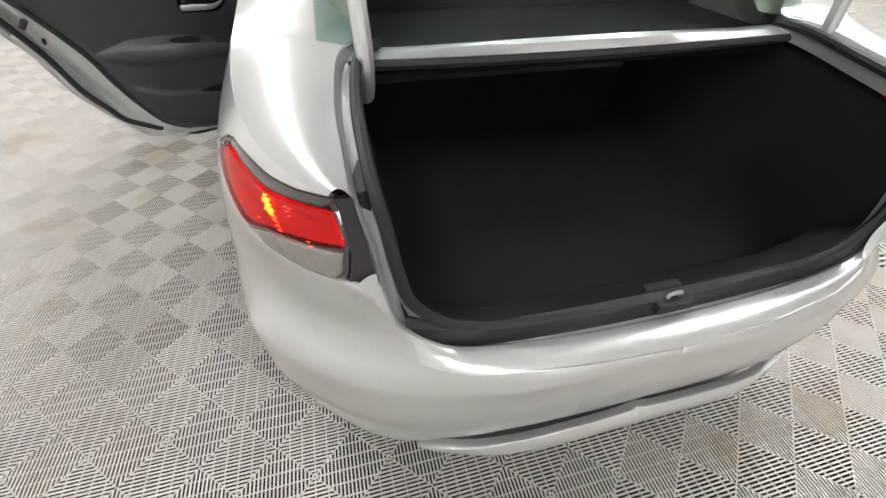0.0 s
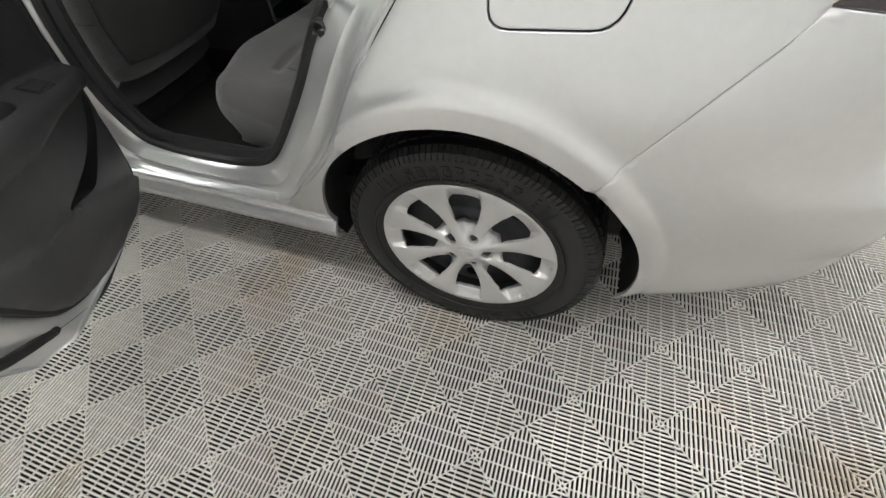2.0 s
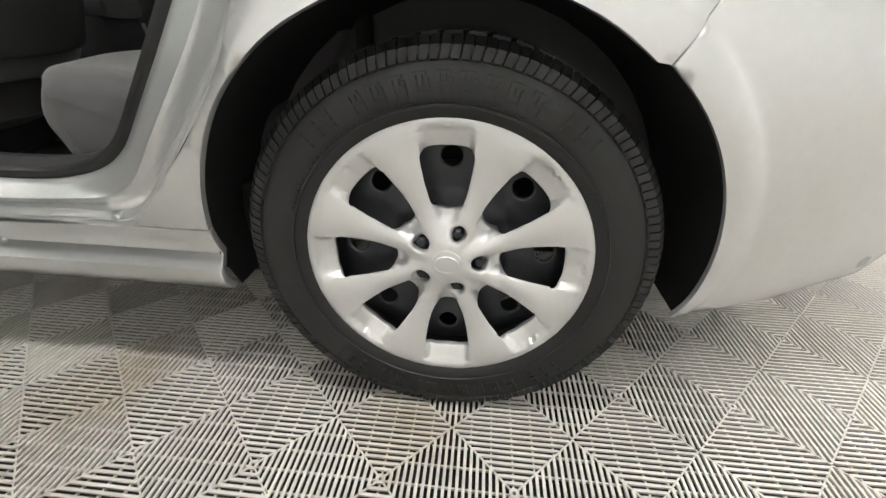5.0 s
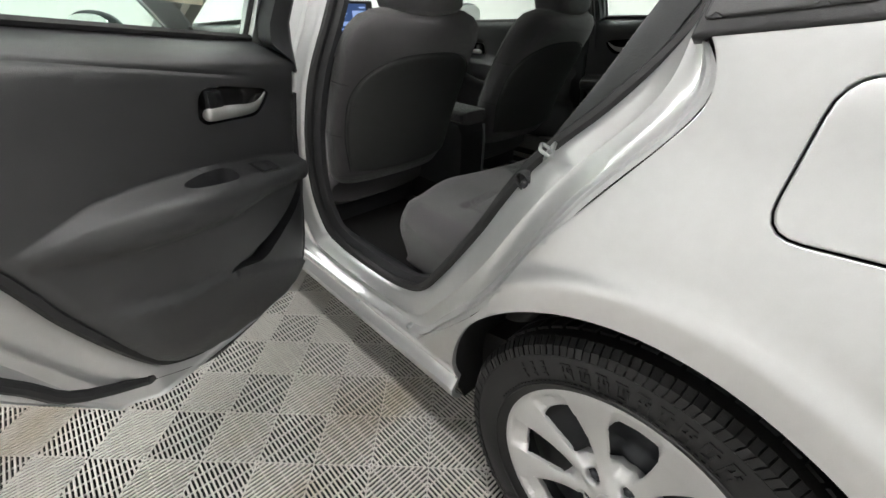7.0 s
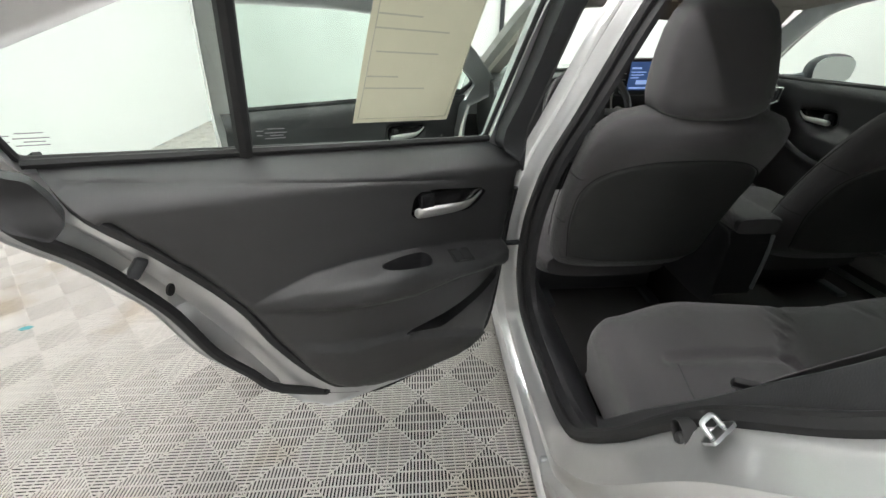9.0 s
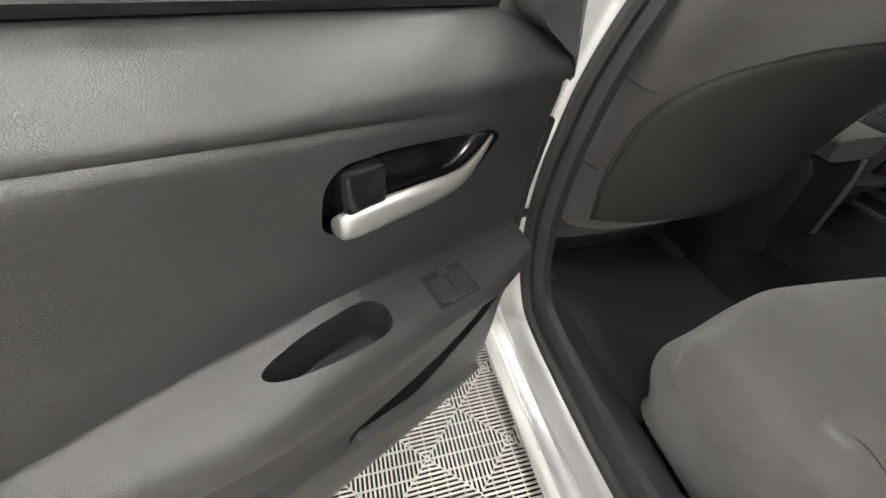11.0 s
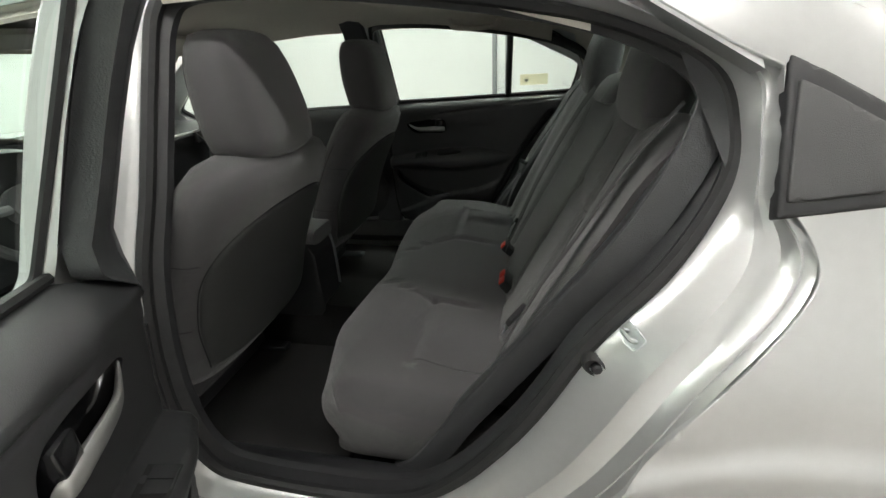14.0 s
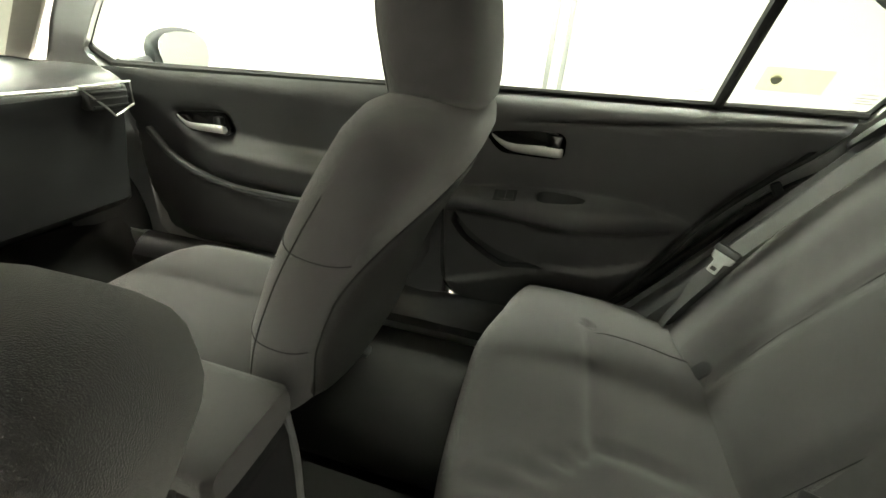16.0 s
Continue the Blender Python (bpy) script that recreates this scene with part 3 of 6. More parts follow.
def make_wheel(x, y, mirror=False):
    base = solid("wheel", *lathe([(-.050, .205), (-.066, .214), (-.068, .222), (-.06, .223), (.06, .223), (.06, .205)], n=64), STEEL_BLACK, car, "wheel with black tyre and silver cover")
    solid("tyre", *lathe(tyre_profile(), n=96), TYRE, base, "black all-season tyre")
    ribs = []
    for ring, (a0, a1, r) in enumerate(((-.094, -.060, .3150), (-.055, -.020, .3200), (-.015, .018, .3205), (.023, .055, .3200), (.060, .094, .3150))):
        n = 66
        for k in range(n):
            w0 = 2 * math.pi * (k + 0.13 * ring) / n
            w1 = w0 + 2 * math.pi / n * 0.74
            v = []
            for rr in (0.300, r):
                for a, w in ((a0, w0), (a1, w0 + 0.02), (a1, w1 + 0.02), (a0, w1)):
                    e = rr - (0.009 if abs(a) > .09 else 0)
                    v.append((a, e * math.cos(w), e * math.sin(w)))
            ribs.append((v, [(0, 1, 2, 3), (4, 7, 6, 5), (0, 4, 5, 1), (1, 5, 6, 2), (2, 6, 7, 3), (3, 7, 4, 0)]))
    for side in (-1, 1):
        for k in range(72):
            for j in range(2):
                w0 = 2 * math.pi * (k + .5 * j) / 72
                w1 = w0 + 2 * math.pi / 72 * .40
                v = []
                for ww in (w0, w1):
                    for a, r in ((.0985, .289), (.1005, .292), (.0965, .307), (.082, .3175), (.075, .310), (.09, .298)):
                        v.append((side * (a - (.0012 if j else 0)), r * math.cos(ww + (.01 if r > .3 else 0)), r * math.sin(ww + (.01 if r > .3 else 0))))
                ribs.append((v, [(0, 1, 2, 3, 4, 5), (11, 10, 9, 8, 7, 6)] + [(i, i + 6, (i + 1) % 6 + 6, (i + 1) % 6) for i in range(6)]))
    solid("tread", *join(*ribs), TYRE, base, smooth=False)
    # raised ring and lettering blocks on the side wall
    ring = [lathe([(-.1015, .2365), (-.1035, .2375), (-.1035, .2395), (-.1015, .2405)], n=96), lathe([(-.0955, .2935), (-.0975, .2925), (-.0995, .2905), (-.0965, .2895)], n=96)]
    marks = []

    def mark(a, r0, r1, wide, lean=0.0):
        v = []
        for dx in (0.0, -0.0026):
            for rr, s in ((r0, -1), (r0, 1), (r1, 1), (r1, -1)):
                w = radians(a) + s * wide / rr / 2 + lean * (rr - r0)
                base_x = float(np.interp(rr, [.238, .262, .285, .300], [-.099, -.102, -.099, -.092]))
                v.append((base_x + dx - 0.0004, rr * math.cos(w), rr * math.sin(w)))
        marks.append((v, [(4, 5, 6, 7), (0, 4, 7, 3), (1, 2, 6, 5), (0, 1, 5, 4), (3, 7, 6, 2)]))

    for start in (62, 242):
        for k in range(9):
            a = start + 52 - k * 6.3
            for s in (-1.6, 0, 1.6):
                mark(a + s, .252 + (.012 if s == 0 else 0), .279 if s != 1.6 else .272, .0042)
            mark(a, .275, .279, .014)
            mark(a, .252 if k % 2 else .263, .256 if k % 2 else .267, .014)
        for k in range(3):
            for j in range(3):
                mark(start + 62 + k * 5, .254 + j * .010, .260 + j * .010, .008 - k * .0015)
                mark(start - 8 - k * 5, .254 + j * .010, .260 + j * .010, .008 - k * .0015)
    for k in range(40):
        mark(20 + k * 2.4, .2425, .2455, .006)
    solid("sidewall_ring", *join(*ring, *marks), TYRE, base, "raised sidewall marks")
    # steel disc behind the cover
    holes = [[(.155 * math.cos(w) + .017 * math.cos(q), .155 * math.sin(w) + .017 * math.sin(q)) for q in np.linspace(0, 2 * math.pi, 14, endpoint=False)]
             for w in [radians(90 + 45 * k) for k in range(8)]]
    disc = [(.21 * math.cos(w), .21 * math.sin(w)) for w in np.linspace(0, 2 * math.pi, 64, endpoint=False)]

    def steel(a, b, d):
        r = math.hypot(a, b)
        return (-.035 + float(np.interp(r, [0, .07, .1, .13, .155, .18, .21], [-.025, -.02, .005, .0, -.004, .0, .012])), -a, b)
    solid("steel_disc", *panel(disc, steel, holes, 0.012, 0.004, 0.004, 0.002, 0.008), STEEL_BLACK, base, "black steel wheel disc")
    # silver cover
    wins = []
    for k in range(8):
        w = radians(90 + 45 * k + 1.0)
        pts = spline([(.079, 0), (.083, .0125), (.095, .0225), (.115, .0285), (.138, .0325), (.156, .0350), (.166, .0330), (.172, .0240), (.174, 0), (.172, -.0240), (.166, -.0330), (.156, -.0350), (.138, -.0325), (.115, -.0285), (.095, -.0225), (.083, -.0125)], 3, True)
        wins.append([(p[0] * math.cos(w) - p[1] * math.sin(w), p[0] * math.sin(w) + p[1] * math.cos(w)) for p in pts])
    lugs = [[(.050 * math.cos(w) + .0135 * math.cos(q), .050 * math.sin(w) + .0135 * math.sin(q)) for q in np.linspace(0, 2 * math.pi, 12, endpoint=False)]
            for w in [radians(90 + 36 + 72 * k + 18) for k in range(5)]]
    rim = [(.2225 * math.cos(w), .2225 * math.sin(w)) for w in np.linspace(0, 2 * math.pi, 96, endpoint=False)]

    def spoke(r):
        return float(np.interp(r, [.05, .08, .13, .16, .215], [.010, .0130, .0195, .0265, .0460]))

    def cover(a, b, d):
        r = math.hypot(a, b)
        x = float(np.interp(r, [0, .03, .06, .09, .13, .17, .195, .212, .2225], [-.016, -.015, -.010, -.008, -.011, -.016, -.018, -.016, -.006]))
        w = math.degrees(math.atan2(b, a)) - 1.0
        g = abs(((w - 67.5 + 22.5) % 45) - 22.5)
        p = r * math.sin(radians(g))                             # distance from the spoke's middle line
        h = spoke(r)
        k = step_up(p, h, h + .007) * step_up(r, .058, .075) * (1 - step_up(r, .160, .216))
        return (-.076 + x + .019 * k + .003 * (p / max(h, .001)) ** 2 * (1 - k) * min(1, r / .08) * (r < .2), -a, b)
    creases = []
    for k in range(8):
        w0 = radians(67.5 + 45 * k + 1.0)
        for r in np.linspace(.062, .212, 56):
            h = spoke(r)
            creases += [(r * math.cos(w0 + s * math.asin(min(.99, q / r))), r * math.sin(w0 + s * math.asin(min(.99, q / r)))) for s in (-1, 1) for q in (h, h + .0035, h + .007)]
    solid("wheel_cover", *panel(rim, cover, wins + lugs, 0.0048, 0.012, 0.003, 0.002, 0.004, creases), COVER, base, "silver eight-spoke plastic wheel cover", sharp=48)
    solid("cover_edge", *lathe([(-.086, .2195), (-.089, .2225), (-.084, .2255), (-.074, .224)], n=96), COVER, base)
    for k in range(5):
        w = radians(144 + 72 * k)
        solid("wheel_nut", *moved(lathe([(-.082, .0), (-.082, .006), (-.078, .0095), (-.055, .0095), (-.055, 0)], n=6), Matrix.Translation((0, -.050 * math.cos(w), .050 * math.sin(w)))), STEEL_BLACK, base)
    badge = [lathe([(-.0935, .0), (-.0945, .014), (-.0925, .0235), (-.090, .0245), (-.09, 0)], n=32)]
    oval = lambda ry, rz: [(-.0955, ry * math.cos(q), rz * math.sin(q)) for q in np.linspace(0, 2 * math.pi, 24, endpoint=False)]
    badge += [tube(oval(.019, .0145), .0013, 5, True)]
    solid("centre_badge", *join(*badge), COVER, base, "plain oval centre badge")
    solid("brake_drum", *lathe([(-.02, 0), (-.02, .125), (.03, .13), (.03, 0)], n=40), STEEL_BLACK, base)
    for o in base.children:
        if o.name.split(".")[0] in ("wheel_cover", "cover_edge"):
            o.data.transform(Matrix.Diagonal((1, 1.04, 1.04, 1)))
    base.matrix_basis = Matrix.Translation((x, y, ARCH_Z + .012)) @ (pose(0, 0, 0, 0, 0, 180) if mirror else Matrix())
    return base


rear_left = make_wheel(-.770, 0)
copy_thing(rear_left, pose(.770, 0, ARCH_Z + .012, 0, 0, 180))
copy_thing(rear_left, pose(-.770, 2.70, ARCH_Z + .012, 25, 0, 0))
copy_thing(rear_left, pose(.770, 2.70, ARCH_Z + .012, 40, 0, 180))


def build_liner(cy, side):
    prof = []
    for k in range(25):
        w = radians(-13 + 206 * k / 24)
        prof.append((cy + .394 * math.cos(w), ARCH_Z + .394 * math.sin(w)))
    v, f = [], []
    for i, x in enumerate((-.862, -.84, -.66, -.60)):
        for y, z in prof:
            k = 0.97 if i == 3 else 1.0
            if i < 2:
                x = -half_width(z) + .012 + .02 * i
            v.append((x, cy + (y - cy) * k, ARCH_Z + (z - ARCH_Z) * k))
    n = len(prof)
    for i in range(3):
        for k in range(n - 1):
            f.append((i * n + k, i * n + k + 1, (i + 1) * n + k + 1, (i + 1) * n + k))
    f.append(tuple(3 * n + k for k in range(n)))
    p = (v, f)
    ob = solid("wheel_arch_liner", *(p if side < 0 else flipped(p)), RUBBER, car, "black wheel arch liner")
    return ob


for cy in (0, 2.70):
    for side in (-1, 1):
        build_liner(cy, side)


# ---- sills, roof and pillars ----
def build_sills():
    sill = [(.392, .208), (.3895, .25), (.3880, .305), (.3868, .3445), (.52, .3455), (.80, .338), (1.3, .332), (2.25, .33), (2.28, .20), (1.3, .19)]

    def form(z):
        return float(np.interp(z, [.19, .21, .24, .268, .278, .288, .300, .322, .345], [-.03, .0, .014, .010, -.004, -.016, -.012, -.006, -.003]))
    p = panel(sill, lambda a, b, d: skin(a, b, form(b)), (), 0.012, 0.01, 0.003, 0.002)
    pair("sill_panel", p, PAINT, car, "silver ridged side sill")
    # step of the sill between the outer skin and the cabin
    rows = [(-.832, .335), (-.815, .352), (-.80, .356), (-.77, .362), (-.755, .385), (-.735, .388), (-.72, .37), (-.70, .34)]
    secs = [[(x, y, z) for x, z in rows] + [(-.70, y, .25), (-.83, y, .25)] for y in np.linspace(.44, 2.3, 20)]
    pair("sill_step", loft(secs), PAINT, car, "silver painted door step")
    guard = [[(-.775, y, .372), (-.76, y, .392), (-.735, y, .396), (-.70, y, .385), (-.66, y, .34), (-.66, y, .31), (-.70, y, .31), (-.76, y, .34)] for y in np.linspace(.47, 2.2, 30)]
    pair("scuff_plate", loft(guard), BLACK_PLASTIC, car, "black plastic scuff plate")


# the aperture's inner edge, where the rubber seal runs
SEAL = [(1.035, .60), (1.015, .45), (.945, .412), (.80, .402), (.66, .41), (.56, .45), (.476, .537), (.375, .678), (.289, .823), (.192, .93), (.128, 1.026),
        (.118, 1.10), (.148, 1.173), (.258, 1.232), (.394, 1.268), (.593, 1.303), (.80, 1.328), (.99, 1.337), (1.032, 1.30), (1.03, 1.19), (1.028, 1.0), (1.033, .80)]


def inner_point(u, z, depth=0.065):
    p = skin(max(u, YR), z)
    return (p[0] + depth, u, z)


def build_aperture():
    # shut face: painted step from the skin's edge to the seal
    outer = [(1.09, .60), (1.08, .40), (.99, .352), (.80, .347), (.66, .348), (.505, .352), (.40, .46), (.279, .60), (.16, .806), (.062, .955), (.098, 1.034),
             (.10, 1.10), (.10, 1.172), (.228, 1.246), (.36, 1.315), (.56, 1.363), (.80, 1.388), (.98, 1.397), (1.09, 1.392), (1.09, 1.19), (1.09, 1.0), (1.09, .80)]
    n = 7
    so, si = spline(outer, n, True), spline(SEAL, n, True)
    rows = []
    for k, dep in ((0.0, 0.003), (0.03, 0.008), (0.07, 0.012), (0.11, 0.008), (0.15, 0.012), (0.21, 0.026), (0.34, 0.032), (0.48, 0.030), (0.58, 0.040), (0.74, 0.050), (0.88, 0.062), (1.0, 0.09)):
        rows.append([(lambda q: (q[0] + dep, q[1], q[2]))(skin(max(float(a[0] * (1 - k) + b[0] * k), YR), float(a[1] * (1 - k) + b[1] * k))) for a, b in zip(so, si)])
    for j, (k, dep) in enumerate(((0.0, 0), (0.03, 0), (0.07, 0), (0.11, 0), (0.15, 0), (0.21, 0), (0.34, 0), (0.48, 0), (0.58, 0), (0.74, 0), (0.88, 0), (1.0, 0))):
        for i, (a, b) in enumerate(zip(so, si)):
            u = float(a[0] * (1 - k) + b[0] * k)
            if u < YR:
                rows[j][i] = (rows[j][i][0], u, rows[j][i][2])
    pair("door_aperture", loft(rows, cap=False), PAINT, car, "silver painted rear door aperture")
    line = [inner_point(float(u), float(z), 0.078) for u, z in spline(SEAL, 8, True)]
    pair("door_seal", tube(line, 0.013, 8, True), RUBBER, car, "black rubber door seal")
    # trim ring inside the seal, against the cabin
    si2 = spline([(u + (0.5 - u) * (.06 if u < .9 else .03), z + (.86 - z) * .05) for u, z in SEAL], n, True)
    rows = [[inner_point(float(u), float(z), 0.085) for u, z in si], [inner_point(float(u), float(z), 0.105) for u, z in si2], [inner_point(float(u), float(z), 0.12) for u, z in si2]]
    pair("aperture_trim", loft(rows, cap=False), BLACK_PLASTIC, car, "black pillar and sill trim")


def roof_height(x, y):
    top = float(np.interp(y, [.0, .25, .5, .9, 1.3, 1.7, 2.0], [1.315, 1.385, 1.415, 1.432, 1.43, 1.405, 1.36]))
    return top - 0.045 * (abs(x) / .6) ** 2.4


def build_roof():
    out = [(-.52, 1.95), (-.56, 1.5), (-.565, 1.0), (-.565, .6), (-.60, .33), (-.57, .26), (-.3, .20), (0, .185), (.3, .20), (.57, .26), (.60, .33), (.565, .6), (.565, 1.0), (.56, 1.5), (.52, 1.95), (0, 2.05)]
    solid("roof_panel", *panel(out, lambda a, b, d: (a, b, roof_height(a, b)), (), 0.06, 0.01), PAINT, car, "silver roof panel")
    lin = [(-.50, 1.9), (-.545, 1.5), (-.55, 1.0), (-.55, .6), (-.55, .3), (-.5, .2), (0, .15), (.5, .2), (.55, .3), (.55, .6), (.55, 1.0), (.545, 1.5), (.50, 1.9), (0, 1.98)]
    solid("headliner", *panel(lin, lambda a, b, d: (a, b, roof_height(a, b) - 0.045 - 0.03 * max(0, 1 - d / .12) ** 2), (), 0.05, 0.008), HEADLINER, car, "beige cloth headliner")
    # rails over the doors
    for s in (-1, 1):
        rows = []
        for y in np.linspace(.12, 2.0, 24):
            z0 = float(np.interp(y, [.12, .3, .5, .8, 1.06, 1.5, 2.0], [1.17, 1.285, 1.345, 1.385, 1.395, 1.385, 1.32]))
            w = half_width(z0)
            rows.append([(s * (w + .0), y, z0), (s * (w - .02), y, z0 + .02), (s * .54, y, roof_height(.54, y) - .004), (s * .54, y, roof_height(.54, y) - .03), (s * (w - .05), y, z0 - .004), (s * (w - .03), y, z0 - .008)])
        solid("roof_rail", *loft(rows), PAINT, car, "silver roof rail")
        soft = []
        for y in np.linspace(.30, 1.95, 20):
            z0 = float(np.interp(y, [.12, .3, .5, .8, 1.06, 1.5, 2.0], [1.17, 1.285, 1.345, 1.385, 1.395, 1.385, 1.32]))
            w = half_width(z0)
            soft.append([(s * (w - .05), y, z0 - .062), (s * (w - .08), y, z0 - .045), (s * .50, y, roof_height(.5, y) - .055), (s * .47, y, roof_height(.47, y) - .05), (s * .47, y, roof_height(.47, y) - .046), (s * (w - .06), y, z0 - .045)])
        solid("rail_trim", *loft(soft), HEADLINER, car, "beige rail trim")
    # pillars between the doors
    rows = []
    for z in np.linspace(.34, 1.39, 22):
        w = half_width(z)
        t = .05 + .045 * max(0, (.9 - z) / .6)
        y0, y1 = 1.035, 1.10 + t * .6
        rows.append([(-(w - .03), y0 + .05, z), (-(w - .025), y1 - .01, z), (-(w - .06), y1, z), (-(w - .10), y1 - .01, z), (-(w - .10), y0 + .02, z), (-(w - .085), y0, z)])
    pair("centre_pillar", loft(rows), PAINT, car, "silver pillar between the doors")
    rows = []
    for z in np.linspace(.34, 1.36, 22):
        w = half_width(z)
        t = .04 + .05 * max(0, (.9 - z) / .6)
        y0, y1 = 1.045, 1.11 + t
        rows.append([(-(w - .09), y0, z), (-(w - .09), y1, z), (-(w - .115), y1 - .01, z), (-(w - .128), (y0 + y1) / 2, z), (-(w - .115), y0 + .01, z)])
    pair("pillar_trim", loft(rows), SOFT_TRIM, car, "dark grey pillar trim")
    rows = []
    for k in np.linspace(0, 1, 12):
        y, z = 1.95 + k * .62, 1.35 - k * .40
        w = half_width(z)
        rows.append([(-(w - .0), y + .02, z), (-(w - .02), y + .05, z), (-(w - .09), y + .04, z), (-(w - .09), y - .01, z), (-(w - .03), y - .02, z)])
    pair("front_pillar", loft(rows), PAINT, car, "silver windscreen pillar")
    rows = [[(x + (.012 if x < 0 else 0) + .006, y - .012, z - .014) if i else (x + .02, y - .02, z - .02) for i, (x, y, z) in enumerate(r)] for r in rows]
    pair("front_pillar_trim", loft([[(q[0] + .03, q[1] - .025, q[2] - .01) for q in r] for r in rows]), HEADLINER, car, "beige windscreen pillar trim")


def build_glass():
    v, side = [], []
    for y, z in spline([(.30, 1.345), (.22, 1.31), (.02, 1.225), (-.18, 1.13), (-.34, 1.066), (-.405, 1.042)], 3):
        p = skin(at_y(float(y), float(z)), float(z), -.004)
        crown = float(np.interp(p[1], [-.405, -.34, -.30, -.18, .02, .15, .22, .30], [.002, .045, .085, .150, .145, .10, .07, .035]))
        arc_ = lambda x: (x * abs(p[0]), p[1] - .10 * (1 - x * x) * float(np.interp(z, [1.042, 1.066, 1.13, 1.35], [.12, .42, .84, .4])), z + crown * (1 - x * x))
        v.append([arc_(x) for x in np.linspace(-.80, .80, 18)])
        side.append([arc_(x) for x in np.linspace(-1, -.78, 6)])
    sheet = lambda rows: ([q for r in rows for q in r], [(i * len(rows[0]) + k, i * len(rows[0]) + k + 1, (i + 1) * len(rows[0]) + k + 1, (i + 1) * len(rows[0]) + k) for i in range(len(rows) - 1) for k in range(len(rows[0]) - 1)])
    pair("rear_pillar", sheet(side[:10]), PAINT, car, "silver pillar beside the rear window")
    pair("rear_pillar_lining", sheet([[(q[0] * .96 + .0, q[1] + .03, q[2] - .045) for q in r] + [(r[-1][0] + .07, r[-1][1] + .02, r[-1][2] - .035)] for r in side[:-3]]), HEADLINER, car, "beige lining of the rear pillar")
    solid("rear_window", *sheet(v), REAR_GLASS, car, "green tinted rear window")
    v = []
    for k in np.linspace(0, 1, 10):
        y, z = 1.95 + k * .68, 1.36 - k * .42
        w = half_width(z) - .03
        v.append([(x * w, y + .16 * (1 - x * x), z + .01 * (1 - x * x)) for x in np.linspace(-1, 1, 16)])
    solid("windscreen", *sheet(v), SIDE_GLASS, car, "green tinted windscreen")
    return side[9][-1], side[11][-1]


build_sills()
build_aperture()
build_roof()
PILLAR_FOOT = build_glass()


# ---- doors ----
REAR_EDGE = [(u + float(np.interp(z, [.35, .62, .74, .88, 1.05], [.026, .052, .066, .088, .080])), z) for u, z in SHUT]


def rear_door_outline():
    top = [(u, z - .004) for u, z in RAIL]
    return [(1.066, 1.392), (1.086, 1.20), (1.076, 1.0), (1.065, .75), (1.06, .50), (1.045, .40), (1.0, .356), (.80, .352), (.60, .356), (.52, .362)] + REAR_EDGE[1:-2] + [(.146, 1.0), (.138, 1.05), (.136, 1.10), (.146, 1.165), (.166, 1.198)] + [p for p in top[1:-1] if p[0] > .19]


def rear_window_hole():
    return rounded([(1.0, 1.012), (.196, 1.036), (.180, 1.095), (.174, 1.145), (.198, 1.172), (.288, 1.216), (.377, 1.259), (.48, 1.300), (.60, 1.330), (.80, 1.356), (1.005, 1.362)], [.015, .01, .03, .02, .02, .1, .1, .1, .1, .1, .02])


def front_door_outline():
    return [(1.075, 1.392), (1.08, 1.0), (1.085, .75), (1.08, .50), (1.07, .36), (2.10, .345), (2.17, .40), (2.19, .55), (2.18, .80), (2.20, .95), (2.42, .99), (2.28, 1.10), (2.12, 1.21), (1.95, 1.305), (1.75, 1.36), (1.5, 1.388), (1.3, 1.396)]


def front_window_hole():
    return rounded([(1.13, 1.0), (2.18, .972), (2.24, 1.02), (2.06, 1.15), (1.90, 1.25), (1.72, 1.31), (1.5, 1.337), (1.15, 1.348)], [.015, .01, .03, .1, .1, .1, .1, .02])


def trim_x(z):
    return float(np.interp(z, [.38, .45, .55, .65, .80, .90, .945, .962, .98, 1.0, 1.02, 1.035], [-.775, -.752, -.742, -.738, -.735, -.722, -.711, -.710, -.717, -.733, -.752, -.764]))


def window_lean(z):
    """How far the open door's window frame and glass stand outboard of the trim."""
    return -(.034 * step_up(z, .965, 1.015) + .10 * max(0.0, z - 1.03))


# lines of the rear door's trim: upper edge of the armrest, underside of its pad, lower crease
def arm_top(a):
    return float(np.interp(a, [.40, .435, .507, .554, .629, .768, .899, 1.063, 1.1], [.740, .748, .767, .782, .787, .787, .777, .752, .745]))


def arm_low(a):
    return float(np.interp(a, [.40, .442, .588, .771, .89, 1.004, 1.1], [.735, .728, .694, .680, .698, .700, .68]))


def low_crease(a):
    return float(np.interp(a, [.45, .497, .56, .636, .756, .80, 1.1], [.665, .635, .602, .577, .566, .548, .43]))


def belt_crease(a):
    return 1.0 - .095 * (a - .33)


def glass_foot(a):
    return 1.0375 - .027 * (a - .2)


TRIM_EDGE = [(1.066, .90), (1.066, .75), (1.062, .52), (1.05, .44), (1.016, .388), (.95, .368), (.85, .366), (.76, .373), (.688, .392), (.62, .426), (.578, .464), (.525, .54), (.473, .630), (.448, .685), (.42, .743), (.365, .825), (.31, .899), (.257, .963), (.222, 1.008), (.208, 1.034),
             (.60, 1.0235), (.985, 1.013), (1.03, .992), (1.056, .955)]


